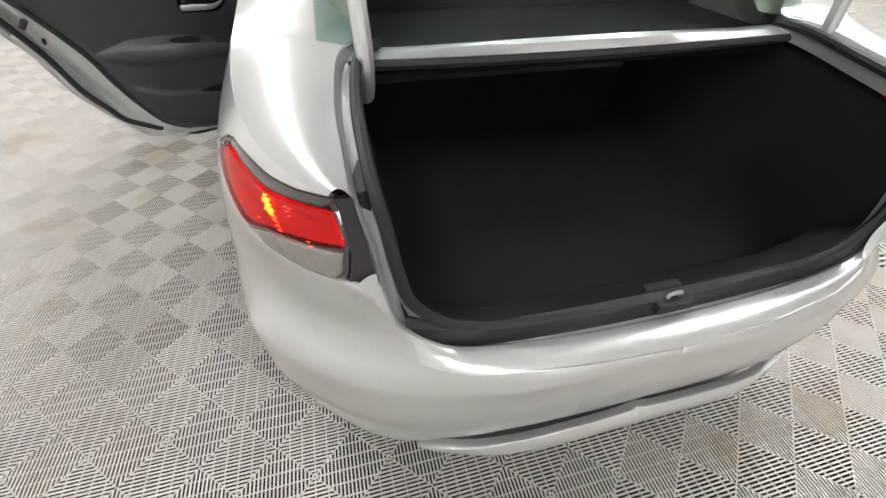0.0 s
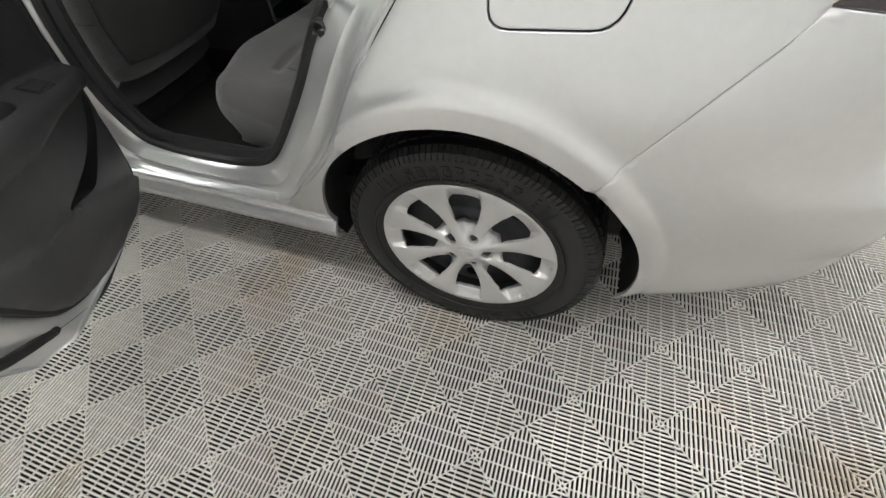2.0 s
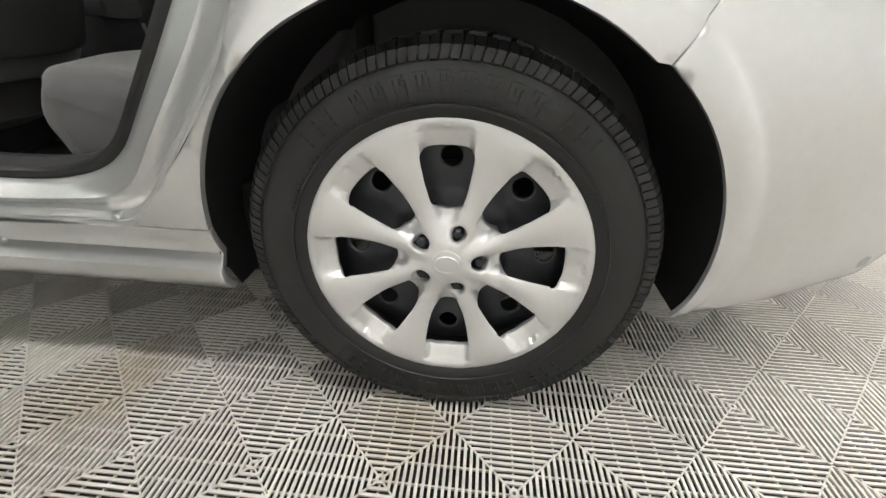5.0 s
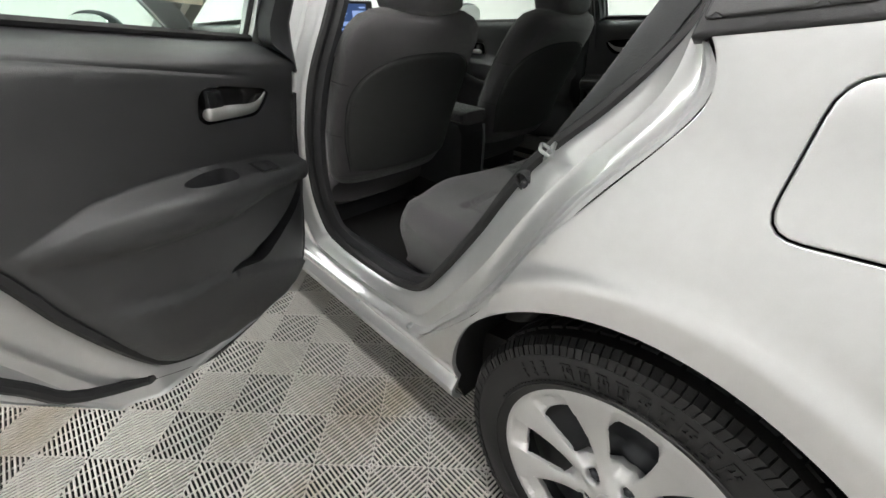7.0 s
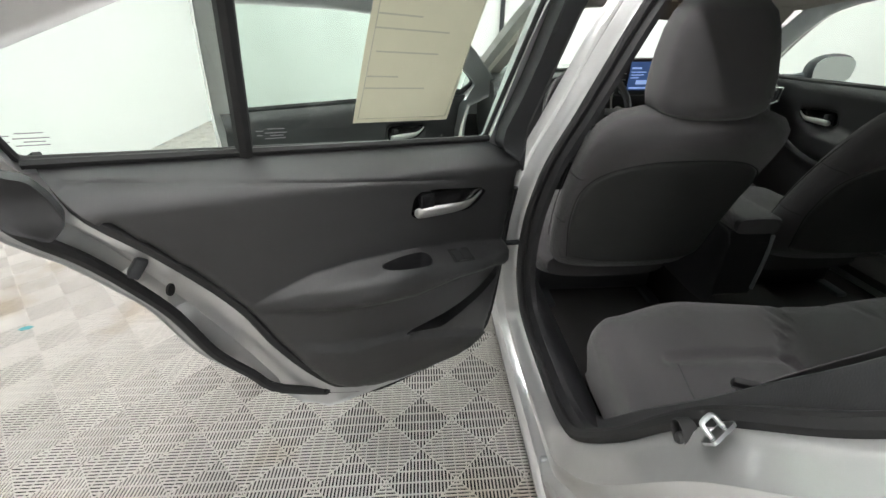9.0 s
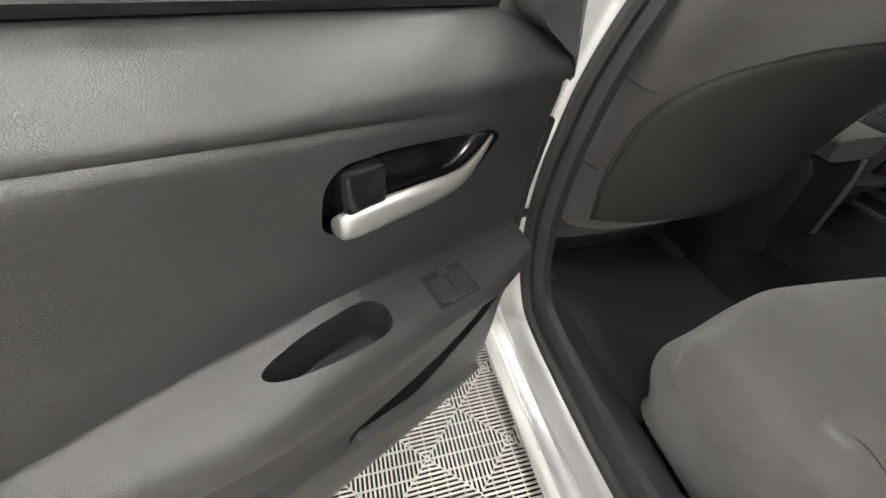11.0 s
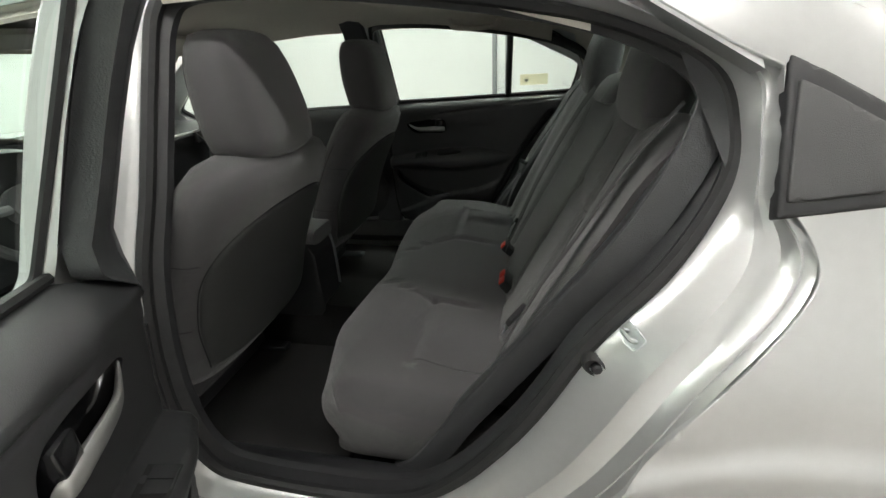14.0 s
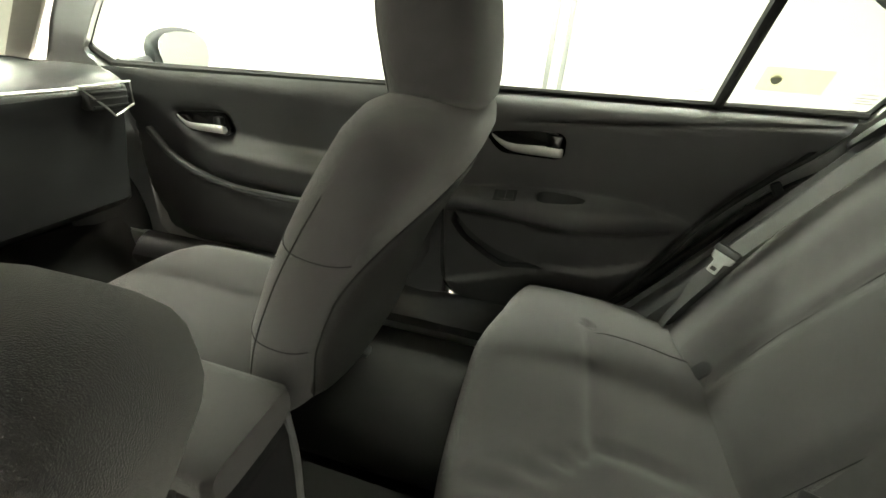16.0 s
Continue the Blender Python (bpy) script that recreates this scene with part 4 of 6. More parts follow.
def rear_trim(a, b, d):
    x = trim_x(b)
    if b > .92:
        w = glass_foot(a) - b
        x = x + (float(np.interp(w, [-.01, .0, .006, .014, .026, .04, .06, .10], [-.775, -.766, -.748, -.730, -.716, -.709, -.709, -.717])) - x) * min(1, (b - .92) / .02)
    top, low = arm_top(a), arm_low(a)
    t = (top - b) / max(.03, top - low)
    grow = .058 * step_up(a, .42, .70) * (1 - .35 * step_up(a, .95, 1.07))
    if t > 0:
        under = .42 - .25 * min(1, max(0, t - 1) * (top - low) / .12)
        x += grow * (float(np.interp(t, [0, .06, .26, .45, .75, .93, 1.0], [0, .22, .84, 1.0, .93, .68, .42])) if t < 1 else under)
        if b < low_crease(a):
            x += .011 * step_up(low_crease(a) - b, .0, .006) * step_up(a, .49, .57)
    else:
        x -= .005 * math.exp(t * (top - low) / .012) * min(1, (b - top) / .003) * step_up(a, .42, .54)
    x -= .0050 * bell(b, belt_crease(a), .0038) * (1 - step_up(a, .82, .93))
    if b < .95:
        near = float(edge_distance([(a, b)], [TRIM_EDGE])[0])
        x -= .018 * max(0, 1 - near / .02) ** 2
    return (x, a, b)


GRIP = [tuple(p) for p in spline([(.695, .7755), (.708, .7800), (.755, .7830), (.800, .7810), (.817, .7725), (.807, .7630), (.760, .7645), (.712, .7695)], 5, True)]
SLOT = rounded([(.765, .558), (.907, .588), (.985, .64), (1.03, .692), (1.038, .655), (1.01, .615), (.94, .565), (.876, .534)], [.004, .05, .05, .008, .008, .04, .04, .02])
BEZEL = rounded([(.767, .878), (.769, .918), (.782, .932), (.825, .933), (.945, .920), (.963, .908), (.945, .884), (.92, .866), (.784, .866)], [.008, .01, .012, .02, .012, .006, .02, .02, .008])
LEVER = ((.772, .8860, .0060, -.716, .003), (.776, .8865, .0110, -.711, .007), (.792, .8868, .0120, -.709, .008), (.815, .8870, .0120, -.709, .008), (.845, .8865, .0115, -.709, .007), (.880, .8860, .0100, -.710, .006), (.905, .8885, .0085, -.712, .005),
         (.925, .8955, .0060, -.716, .004), (.940, .9035, .0045, -.719, .003), (.950, .9105, .0025, -.721, .002))


def pocket(loop, to3d, depth, shrink, n=5):
    """A cup behind a hole of a trim: from the hole's rim in to its bottom."""
    rim = dense(list(loop), .006)
    c = np.mean(np.array(rim), axis=0)
    rows = []
    for k in range(n + 1):
        t = k / n
        q = [c + (np.array(p) - c) * (1 - shrink * t * t) for p in rim]
        rows.append([tuple(np.array(to3d(p[0], p[1], .1)) + np.array(depth) * math.sin(t * math.pi / 2)) for p in rim] if k == 0 else
                    [tuple(np.array(to3d(p[0], p[1], .1)) + np.array(depth) * math.sin(t * math.pi / 2)) for p in q])
    m = len(rim)
    v = [p for r in rows for p in r]
    f = [(i * m + k, i * m + (k + 1) % m, (i + 1) * m + (k + 1) % m, (i + 1) * m + k) for i in range(n) for k in range(m)]
    f.append(tuple(n * m + k for k in range(m)))
    return v, f


def lever(points):
    """A flat pull lever: sections of (along, height, half height, depth, half depth)."""
    secs = [[(x + hx * math.cos(w), a, z + hz * math.sin(w)) for w in np.linspace(0, 2 * math.pi, 14, endpoint=False)] for a, z, hz, x, hx in spline(points, 4)]
    return loft(secs)


# the hinge line leans, and the open door stands clear of the pillar
REAR_OPEN = Matrix.Translation((-.9178, 1.0591, .6663)) @ pose(0, 0, 0, 0, 0, -59.9) @ pose(0, 0, 0, -4.2, 0, 0) @ pose(0, 0, 0, 0, .76, 0) @ Matrix.Translation((0, 0, -.7))


def build_rear_door(opened):
    hinge = Vector((-.86, 1.10, 0))
    loc = lambda piece: ([(p[0] - hinge.x, p[1] - hinge.y, p[2]) for p in piece[0]], piece[1])
    hole = rear_window_hole()

    def deep(a, b):
        near = float(edge_distance([(a, b)], [REAR_EDGE])[0]) if a < .6 else .1
        k = .035 + .050 * step_up(near, .0, .05)
        k -= .040 * step_up(a, .735, .76) * (1 - step_up(a, .97, .995)) * step_up(b, .83, .855) * (1 - step_up(b, .94, .96))
        return k if b < .97 else k + (.030 - k) * min(1, (b - .97) / .05)
    shell = solid("rear_door", *loc(panel(rear_door_outline(), lambda a, b, d: (lambda q: (q[0], a, q[2]))(skin(max(a, YR), b, -.001)), [hole], .04, deep, .010, .006, .022)), PAINT, car,
                  "silver rear door standing open" if opened else "silver rear door, shut", sharp=45)
    lines = []
    for a in np.arange(.40, 1.06, .0045):
        top, low = arm_top(a), arm_low(a)
        lines += [(a, top + q) for q in (.031, .022, .014, .008, .003)] + [(a, top), (a, top - .004), (a, top - .011), (a, top - .018), (a, top - (top - low) * .26), (a, low + (top - low) * .07), (a, low)]
        if a > .49:
            lines += [(a, low_crease(a) + .001), (a, low_crease(a) - .006)]
    for a in np.arange(.24, 1.05, .006):
        lines += [(a, belt_crease(a) + q) for q in (-.008, -.004, 0, .004, .008)] + [(a, glass_foot(a) - q) for q in (.006, .014, .026, .045)]
    solid("door_trim", *loc(panel(TRIM_EDGE, rear_trim, [GRIP, SLOT, BEZEL], .014, 0.0, .0, .0, .010, lines)), TRIM, shell, "black grained door trim with armrest", sharp=70)
    solid("grip_pocket", *loc(pocket(GRIP, rear_trim, (-.004, .0, -.045), .25)), BLACK_PLASTIC, shell, "black pull pocket in the armrest")
    solid("map_pocket", *loc(pocket(SLOT, rear_trim, (-.045, 0, -.01), .1)), BLACK_PLASTIC, shell, "dark storage slot")
    solid("handle_recess", *loc(pocket(BEZEL, rear_trim, (-.028, 0, 0), .2)), GLOSS_BLACK, shell, "black handle recess")
    solid("trim_edge", *loc(tube([(trim_x(b) - .012, a, b) for a, b in spline(TRIM_EDGE[:-4], 3)], .010, 6)), RUBBER, shell)
    seal = [(1.055, .97), (1.06, .75), (1.055, .51), (1.03, .405), (.93, .372), (.80, .360), (.68, .365)] + [(u + .030, z + .012) for u, z in REAR_EDGE[8:46:5]] + [(.176, .985), (.160, 1.04), (.152, 1.10), (.160, 1.155), (.205, 1.208), (.29, 1.258), (.40, 1.312), (.58, 1.352), (.80, 1.376), (1.04, 1.384)]
    solid("door_seal", *loc(tube([(-half_width(b) + .076 - .044 * step_up(b, 1.0, 1.12), a, b) for a, b in spline(seal, 4)], .011, 8)), RUBBER, shell, "black rubber seal")
    pane = rounded([(1.015, .995), (.188, 1.02), (.168, 1.10), (.162, 1.15), (.192, 1.180), (.284, 1.224), (.373, 1.267), (.478, 1.308), (.60, 1.338), (.80, 1.365), (1.015, 1.370)], .01)
    g = solid("window_pane", *loc(panel(pane, lambda a, b, d: (-half_width(b) + .020, a, b), (), .06)), SIDE_GLASS, shell, "green tinted glass")
    for base_y, base_z in ((.220, 1.060), (.525, 1.049)):
        for j, (dy, dz, w) in enumerate(((0, .013, .028), (0, .006, .036), (.002, .001, .022), (-.001, -.004, .034), (-.026, .010, .012), (-.026, .002, .009))):
            solid("glass_mark", *loc(([(-half_width(base_z + dz) + .022, base_y + dy + q[0] * w / 2, base_z + dz + q[1]) for q in ((-1, -.0007), (1, -.0007), (1, .0007), (-1, .0007))], [(0, 1, 2, 3)])), GREY_METAL, shell)
    rim = spline([tuple(p) for p in hole], 1, True)
    solid("window_seal", *loc(tube([(-half_width(b) + .022, a, b) for a, b in rim], .006, 6, True)), RUBBER, shell, "black window seal")
    solid("belt_seal", *loc(tube([(-half_width(1.033 - .022 * (a - .2)) + .034, a, 1.033 - .022 * (a - .2)) for a in np.linspace(.20, 1.0, 14)], .007, 6)), RUBBER, shell, "black rubber strip along the glass")
    fr = panel(rounded([(1.070, .955), (1.04, .99), (.998, 1.010), (1.014, 1.10), (1.022, 1.20), (1.006, 1.335), (.990, 1.362), (1.060, 1.380), (1.080, 1.20)], [.01, .01, .01, .1, .1, .03, .01, .01, .1]), lambda a, b, d: (-half_width(b) + .058 - .022 * step_up(b, 1.0, 1.06), a, b), (), .04, .03, .006, .004)
    solid("frame_trim", *loc(fr), SOFT_TRIM, shell, "dark grey frame trim")
    solid("division_bar", *loc(tube([(-half_width(b) + .03, .473 - (b - 1.02) * .045, b) for b in np.linspace(1.012, 1.295, 6)], .0135, 8)), RUBBER, shell, "black division bar")
    corner = rounded([(.217, 1.041), (.196, 1.048), (.184, 1.085), (.164, 1.085), (.160, 1.03), (.180, .985), (.215, .955), (.240, .985)], .010)
    solid("corner_cover", *loc(panel(corner, lambda a, b, d: (-half_width(b) + .098, a, b), (), .02, .014, .006, .004)), BLACK_PLASTIC, shell, "black corner cover")
    # inside handle
    solid("inside_handle", *loc(lever(LEVER)), SATIN, shell, "satin silver inside handle")
    solid("lock_knob", *loc(block((-.732, .779, .893), (-.706, .815, .928), .0045)), GLOSS_BLACK, shell, "black lock knob")
    # window switch on the armrest, latch and bolt
    def on_ledge(a, q, up):
        b = arm_top(a) - .008 - .012 * q
        p = rear_trim(a, b, .1)
        return (p[0] + up * .5, p[1], p[2] + up * .8)
    for a0, a1, lift in ((.873, .892, .0025), (.894, .916, .0045)):
        o = rounded([(a0, 0), (a1, 0), (a1, 1), (a0, 1)], .002)
        top_ = panel(o, lambda a, b, d: on_ledge(a, b, lift + (.003 * (a - a0) / (a1 - a0))), (), .3, 0.0, 0, 0, .2)
        low_ = panel(o, lambda a, b, d: on_ledge(a, b, -.004), (), .3, 0.0, 0, 0, .2)
        rim_ = dense(list(o), .2)
        m = len(rim_)
        side_ = ([on_ledge(p[0], p[1], lift + .003 * (p[0] - a0) / (a1 - a0)) for p in rim_] + [on_ledge(p[0], p[1], -.004) for p in rim_], [(k, (k + 1) % m, m + (k + 1) % m, m + k) for k in range(m)])
        solid("window_switch", *loc(join(top_, low_, side_)), BLACK_PLASTIC, shell, "black window switch")
    solid("switch_plate", *loc(panel(rounded([(.866, -.25), (.924, -.25), (.924, 1.2), (.866, 1.2)], .004), lambda a, b, d: on_ledge(a, b, .0008), (), .3, 0, 0, 0, .2)), RUBBER, shell)
    solid("latch", *loc(moved(block((-.012, -.009, -.018), (.012, .009, .018), .004), Matrix.Translation((-.757, .287, .861)) @ pose(0, 0, 0, -35, 0, 0))), STEEL_BLACK, shell, "black door latch")
    solid("latch_hole", *loc(moved(lathe([(0, 0), (0, .011), (.004, .011), (.004, 0)], n=12), Matrix.Translation((-.772, .318, .80)) @ pose(0, 0, 0, 0, 0, 60))), RUBBER, shell)
    solid("edge_bolt", *loc(moved(lathe([(0, 0), (0, .009), (.006, .007), (.006, 0)], n=10), Matrix.Translation((-.784, .574, .412)))), RUBBER, shell)
    # outside handle
    solid("outside_handle", *loc(tube(spline([(-.868, .20, .835), (-.895, .225, .845), (-.90, .30, .85), (-.893, .375, .85), (-.862, .40, .848)], 4), .013, 8, flat=1.2)), PAINT, shell, "silver pull handle")
    shell.matrix_basis = REAR_OPEN if opened else Matrix.Translation(hinge)
    return shell


def mirror_door(shell, hinge):
    """The same door for the right-hand side, shut."""
    made = {}
    for o in (shell, *shell.children):
        me = o.data.copy()
        me.transform(Matrix.Diagonal((-1, 1, 1, 1)))
        me.flip_normals()
        c = new(o.name.split(".")[0], me)
        if "label" in o:
            c["label"] = o["label"]
        c.parent = made.get(o.parent, car)
        made[o] = c
    made[shell].matrix_basis = Matrix.Translation((-hinge[0], hinge[1], 0))
    made[shell]["label"] = made[shell]["label"].replace("standing open", "shut")
    return made[shell]


def front_trim(a, b, d):
    x = trim_x(b)
    mid = .70 + .06 * (a - 1.2)
    k = step_up(b, mid - .11, mid - .03) * (1 - step_up(b, mid + .04, mid + .07)) * (1 - step_up(a, 1.75, 1.95))
    x += .055 * k
    x += .02 * step_up(.62 - abs(b - .48) * 2, .3, .6) * step_up(a, 1.2, 1.35) * (1 - step_up(a, 2.0, 2.1))
    x -= .004 * bell(b, .945 - .02 * (a - 1.5), .006)
    if b < .93:
        x -= .02 * max(0, 1 - d / .02) ** 2
    return (x, a, b)


def build_front_door(opened):
    hinge = Vector((-.87, 2.22, 0))
    loc = lambda piece: ([(p[0] - hinge.x, p[1] - hinge.y, p[2]) for p in piece[0]], piece[1])
    hole = front_window_hole()
    deep = lambda a, b: .085 if b < .95 else (.085 - .04 * min(1, (b - .95) / .05))
    shell = solid("front_door", *loc(panel(front_door_outline(), lambda a, b, d: skin(a, b, -.001), [hole], .05, deep, .010, .006, .03)), PAINT, car, "silver front door standing open", sharp=45)
    edge = [(1.10, 1.0), (1.105, .75), (1.10, .52), (1.12, .41), (1.3, .385), (2.0, .385), (2.10, .42), (2.14, .6), (2.13, .8), (2.15, .95), (2.16, .968), (1.6, .985)]
    shift = lambda loop: [(p[0] + .975, p[1] - .062) for p in loop]
    solid("door_trim", *loc(panel(edge, front_trim, [shift(BEZEL)], .018, 0.0, 0, 0, .02)), TRIM, shell, "black grained door trim with armrest", sharp=70)
    solid("handle_recess", *loc(pocket(shift(BEZEL), front_trim, (-.028, 0, 0), .2)), GLOSS_BLACK, shell, "black handle recess")
    pane = rounded([(1.12, .985), (2.2, .955), (2.26, 1.02), (2.07, 1.16), (1.90, 1.26), (1.72, 1.32), (1.5, 1.347), (1.14, 1.358)], .02)
    solid("window_pane", *loc(panel(pane, lambda a, b, d: (-half_width(b) + .020, a, b), (), .08)), SIDE_GLASS, shell, "green tinted glass")
    solid("window_seal", *loc(tube([(-half_width(b) + .028, a, b) for a, b in hole], .011, 6, True)), RUBBER, shell, "black window seal")
    solid("inside_handle", *loc(lever([(a + .975, z - .062, hz, x - .004, hx) for a, z, hz, x, hx in LEVER])), CHROME, shell, "satin silver inside handle")
    solid("lock_knob", *loc(block((-.736, 1.759, .836), (-.712, 1.785, .860), .006)), BLACK_PLASTIC, shell, "black lock knob")
    solid("grab_handle", *loc(tube(spline([(-.70, 2.02, .80), (-.675, 1.9, .72), (-.668, 1.7, .665), (-.668, 1.4, .66)], 6), .012, 8)), SOFT_TRIM, shell, "grey grab handle")
    # outside mirror
    cap = []
    for k in np.linspace(0, math.pi, 12):
        r = max(0.02, math.sin(k) ** .55)
        cx = -.985 - .12 * math.cos(k)
        cap.append([(cx, 2.13 + .055 * r * math.cos(w) * (1.1 if math.cos(w) > 0 else .35), 1.005 + .078 * r * math.sin(w)) for w in np.linspace(0, 2 * math.pi, 24, endpoint=False)])
    solid("mirror_housing", *loc(loft(cap)), STEEL_BLACK, shell, "dark grey outside mirror")
    face = superellipse(-.985, 1.005, .105, .066, 32, 2.8)
    solid("mirror_glass", *loc(panel(face, lambda a, b, d: (a, 2.105, b), (), .05, .004)), MIRROR, shell, "mirror glass")
    solid("mirror_foot", *loc(tube([(-.78, 2.17, .965), (-.83, 2.16, .965), (-.88, 2.15, .975)], .022, 8)), STEEL_BLACK, shell)
    shell.matrix_basis = Matrix.Translation(hinge - Vector((.052, .034, .045))) @ pose(0, 0, 0, 0, 0, -opened)
    return shell


rear_door = build_rear_door(55)
mirror_door(rear_door, (-.86, 1.10))
for piece in (rear_door, *rear_door.children):
    for v in piece.data.vertices:
        v.co.x += window_lean(v.co.z)
front_door = build_front_door(56)
mirror_door(front_door, (-.87, 2.22))


# ---- cabin ----
def build_front_seat(cx, name_label, foot=0.0):
    """Seat back, headrest and cushion; the back faces the rear bench."""
    mid = lambda z: foot + float(np.interp(z, [.50, .55, .60, .70, .80, .90, .98, 1.05], [1.195, 1.178, 1.160, 1.130, 1.088, 1.036, .990, .962]))
    secs = []
    for z, w, d in ((.50, .38, .08), (.515, .45, .13), (.55, .485, .155), (.62, .505, .168), (.70, .515, .178), (.78, .515, .18), (.86, .512, .18),
                    (.92, .508, .18), (.965, .495, .178), (1.0, .465, .172), (1.026, .41, .150), (1.042, .32, .105), (1.047, .24, .07)):
        secs.append([(cx + x, mid(z) + y, z + .12 * y) for x, y in superellipse(0, 0, w / 2, d / 2, 44, 2.7)])
    back = solid("front_seat", *loft(secs), CLOTH, car, name_label, sharp=70)
    # vinyl panel on the back with a curved top edge
    out = spline([(-.212, .575), (-.230, .68), (-.236, .78), (-.228, .845), (-.197, .892), (-.135, .922), (-.06, .934), (.06, .934), (.135, .922), (.197, .892), (.228, .845), (.236, .78), (.230, .68), (.212, .575)], 6) + [(.12, .562), (0.0, .558), (-.12, .562)]

    def rear_face(a, b, d):
        k = max(0, 1 - (abs(a) / .257) ** 2.7) ** (1 / 2.7)
        return (cx + a, mid(b) - .089 * k - .007, b - .010)
    solid("seat_back_panel", *panel(out, rear_face, (), .03, .012, .012, .006, .02), SEATBACK, back, "dark grey vinyl seat back panel", sharp=60)
    solid("stitching", *tube([(lambda q: (q[0], q[1] + .004, q[2]))(rear_face(a * 1.008, b + .004, 0)) for a, b in out[:-3]], .0016, 6), THREAD, back)
    for sgn in (-1, 1):
        # welt down the side of the back, where the cloth meets the panel
        side = [(cx + sgn * w, mid(z) + .03, z) for w, z in ((.252, .60), (.2575, .70), (.2575, .80), (.255, .88), (.242, .955), (.20, 1.01))]
        solid("stitching", *tube(spline(side, 4), .0013, 5), THREAD, back)
    for zs in (.86, .70):
        row = min(range(len(secs)), key=lambda i: abs(secs[i][0][2] - zs))
        loop = [p for p in secs[row] if p[1] > mid(zs) - .05]
        loop = sorted(loop, key=lambda p: math.atan2(p[1] - mid(zs) + .2, p[0] - cx))
        c = np.mean(np.array(secs[row]), axis=0)
        solid("stitching", *tube([tuple(c + (np.array(p) - c) * 1.002) for p in loop], .0010, 5), THREAD, back)
    # headrest: deep at the foot, narrower at the top
    secs = []
    for z, w, y0, y1 in ((1.036, .17, .930, 1.01), (1.040, .228, .904, 1.020), (1.052, .258, .894, 1.030), (1.080, .268, .892, 1.036), (1.12, .262, .895, 1.044), (1.165, .246, .902, 1.050), (1.21, .224, .912, 1.052), (1.245, .196, .924, 1.048), (1.266, .160, .942, 1.040), (1.274, .105, .962, 1.020)):
        cy = foot + (y0 + y1) / 2
        secs.append([(cx + x, cy + y, z + .02 * y - .012 * (1 - (x / w * 2) ** 2) * step_up(1.13 - z, 0, .08)) for x, y in superellipse(0, 0, w / 2, (y1 - y0) / 2, 40, 3.6)])
    solid("headrest", *loft(secs), CLOTH, back, "charcoal cloth headrest", sharp=70)
    for sgn in (-1, 1):
        seam = [secs[i][int(round(q)) % 40] for i, q in zip(range(2, 9), np.linspace(20 - 4, 20 - 6, 7) if sgn < 0 else np.linspace(4, 6, 7))]
        c = np.array((cx, foot + .985, 1.15))
        solid("stitching", *tube(spline([tuple(c + (np.array(p) - c) * 1.004) for p in seam], 3), .0008, 5), THREAD, back)
    solid("headrest_collar", *loft([[(cx + x, foot + .985 + y, z) for x, y in superellipse(0, 0, .105, .05, 24, 3)] for z in (1.01, 1.05)]), RUBBER, back)
    # cushion
    secs = []
    for y, w, h in ((1.24, .44, .10), (1.30, .50, .17), (1.45, .525, .19), (1.60, .52, .18), (1.72, .50, .17), (1.78, .46, .12), (1.80, .40, .06)):
        secs.append([(cx + a, y, .445 + .05 * (y - 1.3) + b) for a, b in superellipse(0, 0, w / 2, h / 2, 36, 3.2)])
    solid("seat_cushion", *loft(secs), CLOTH_INSERT, back, "charcoal cloth cushion")
    solid("seat_valance", *block((cx - .225, 1.30, .285), (cx + .225, 1.72, .42), .02), BLACK_PLASTIC, back, "black plastic seat valance")
    for sgn in (-1, 1):
        solid("seat_rail", *block((cx + sgn * .20 - .02, 1.20, .25), (cx + sgn * .20 + .02, 1.75, .30), .006), STEEL_BLACK, back)
    return back


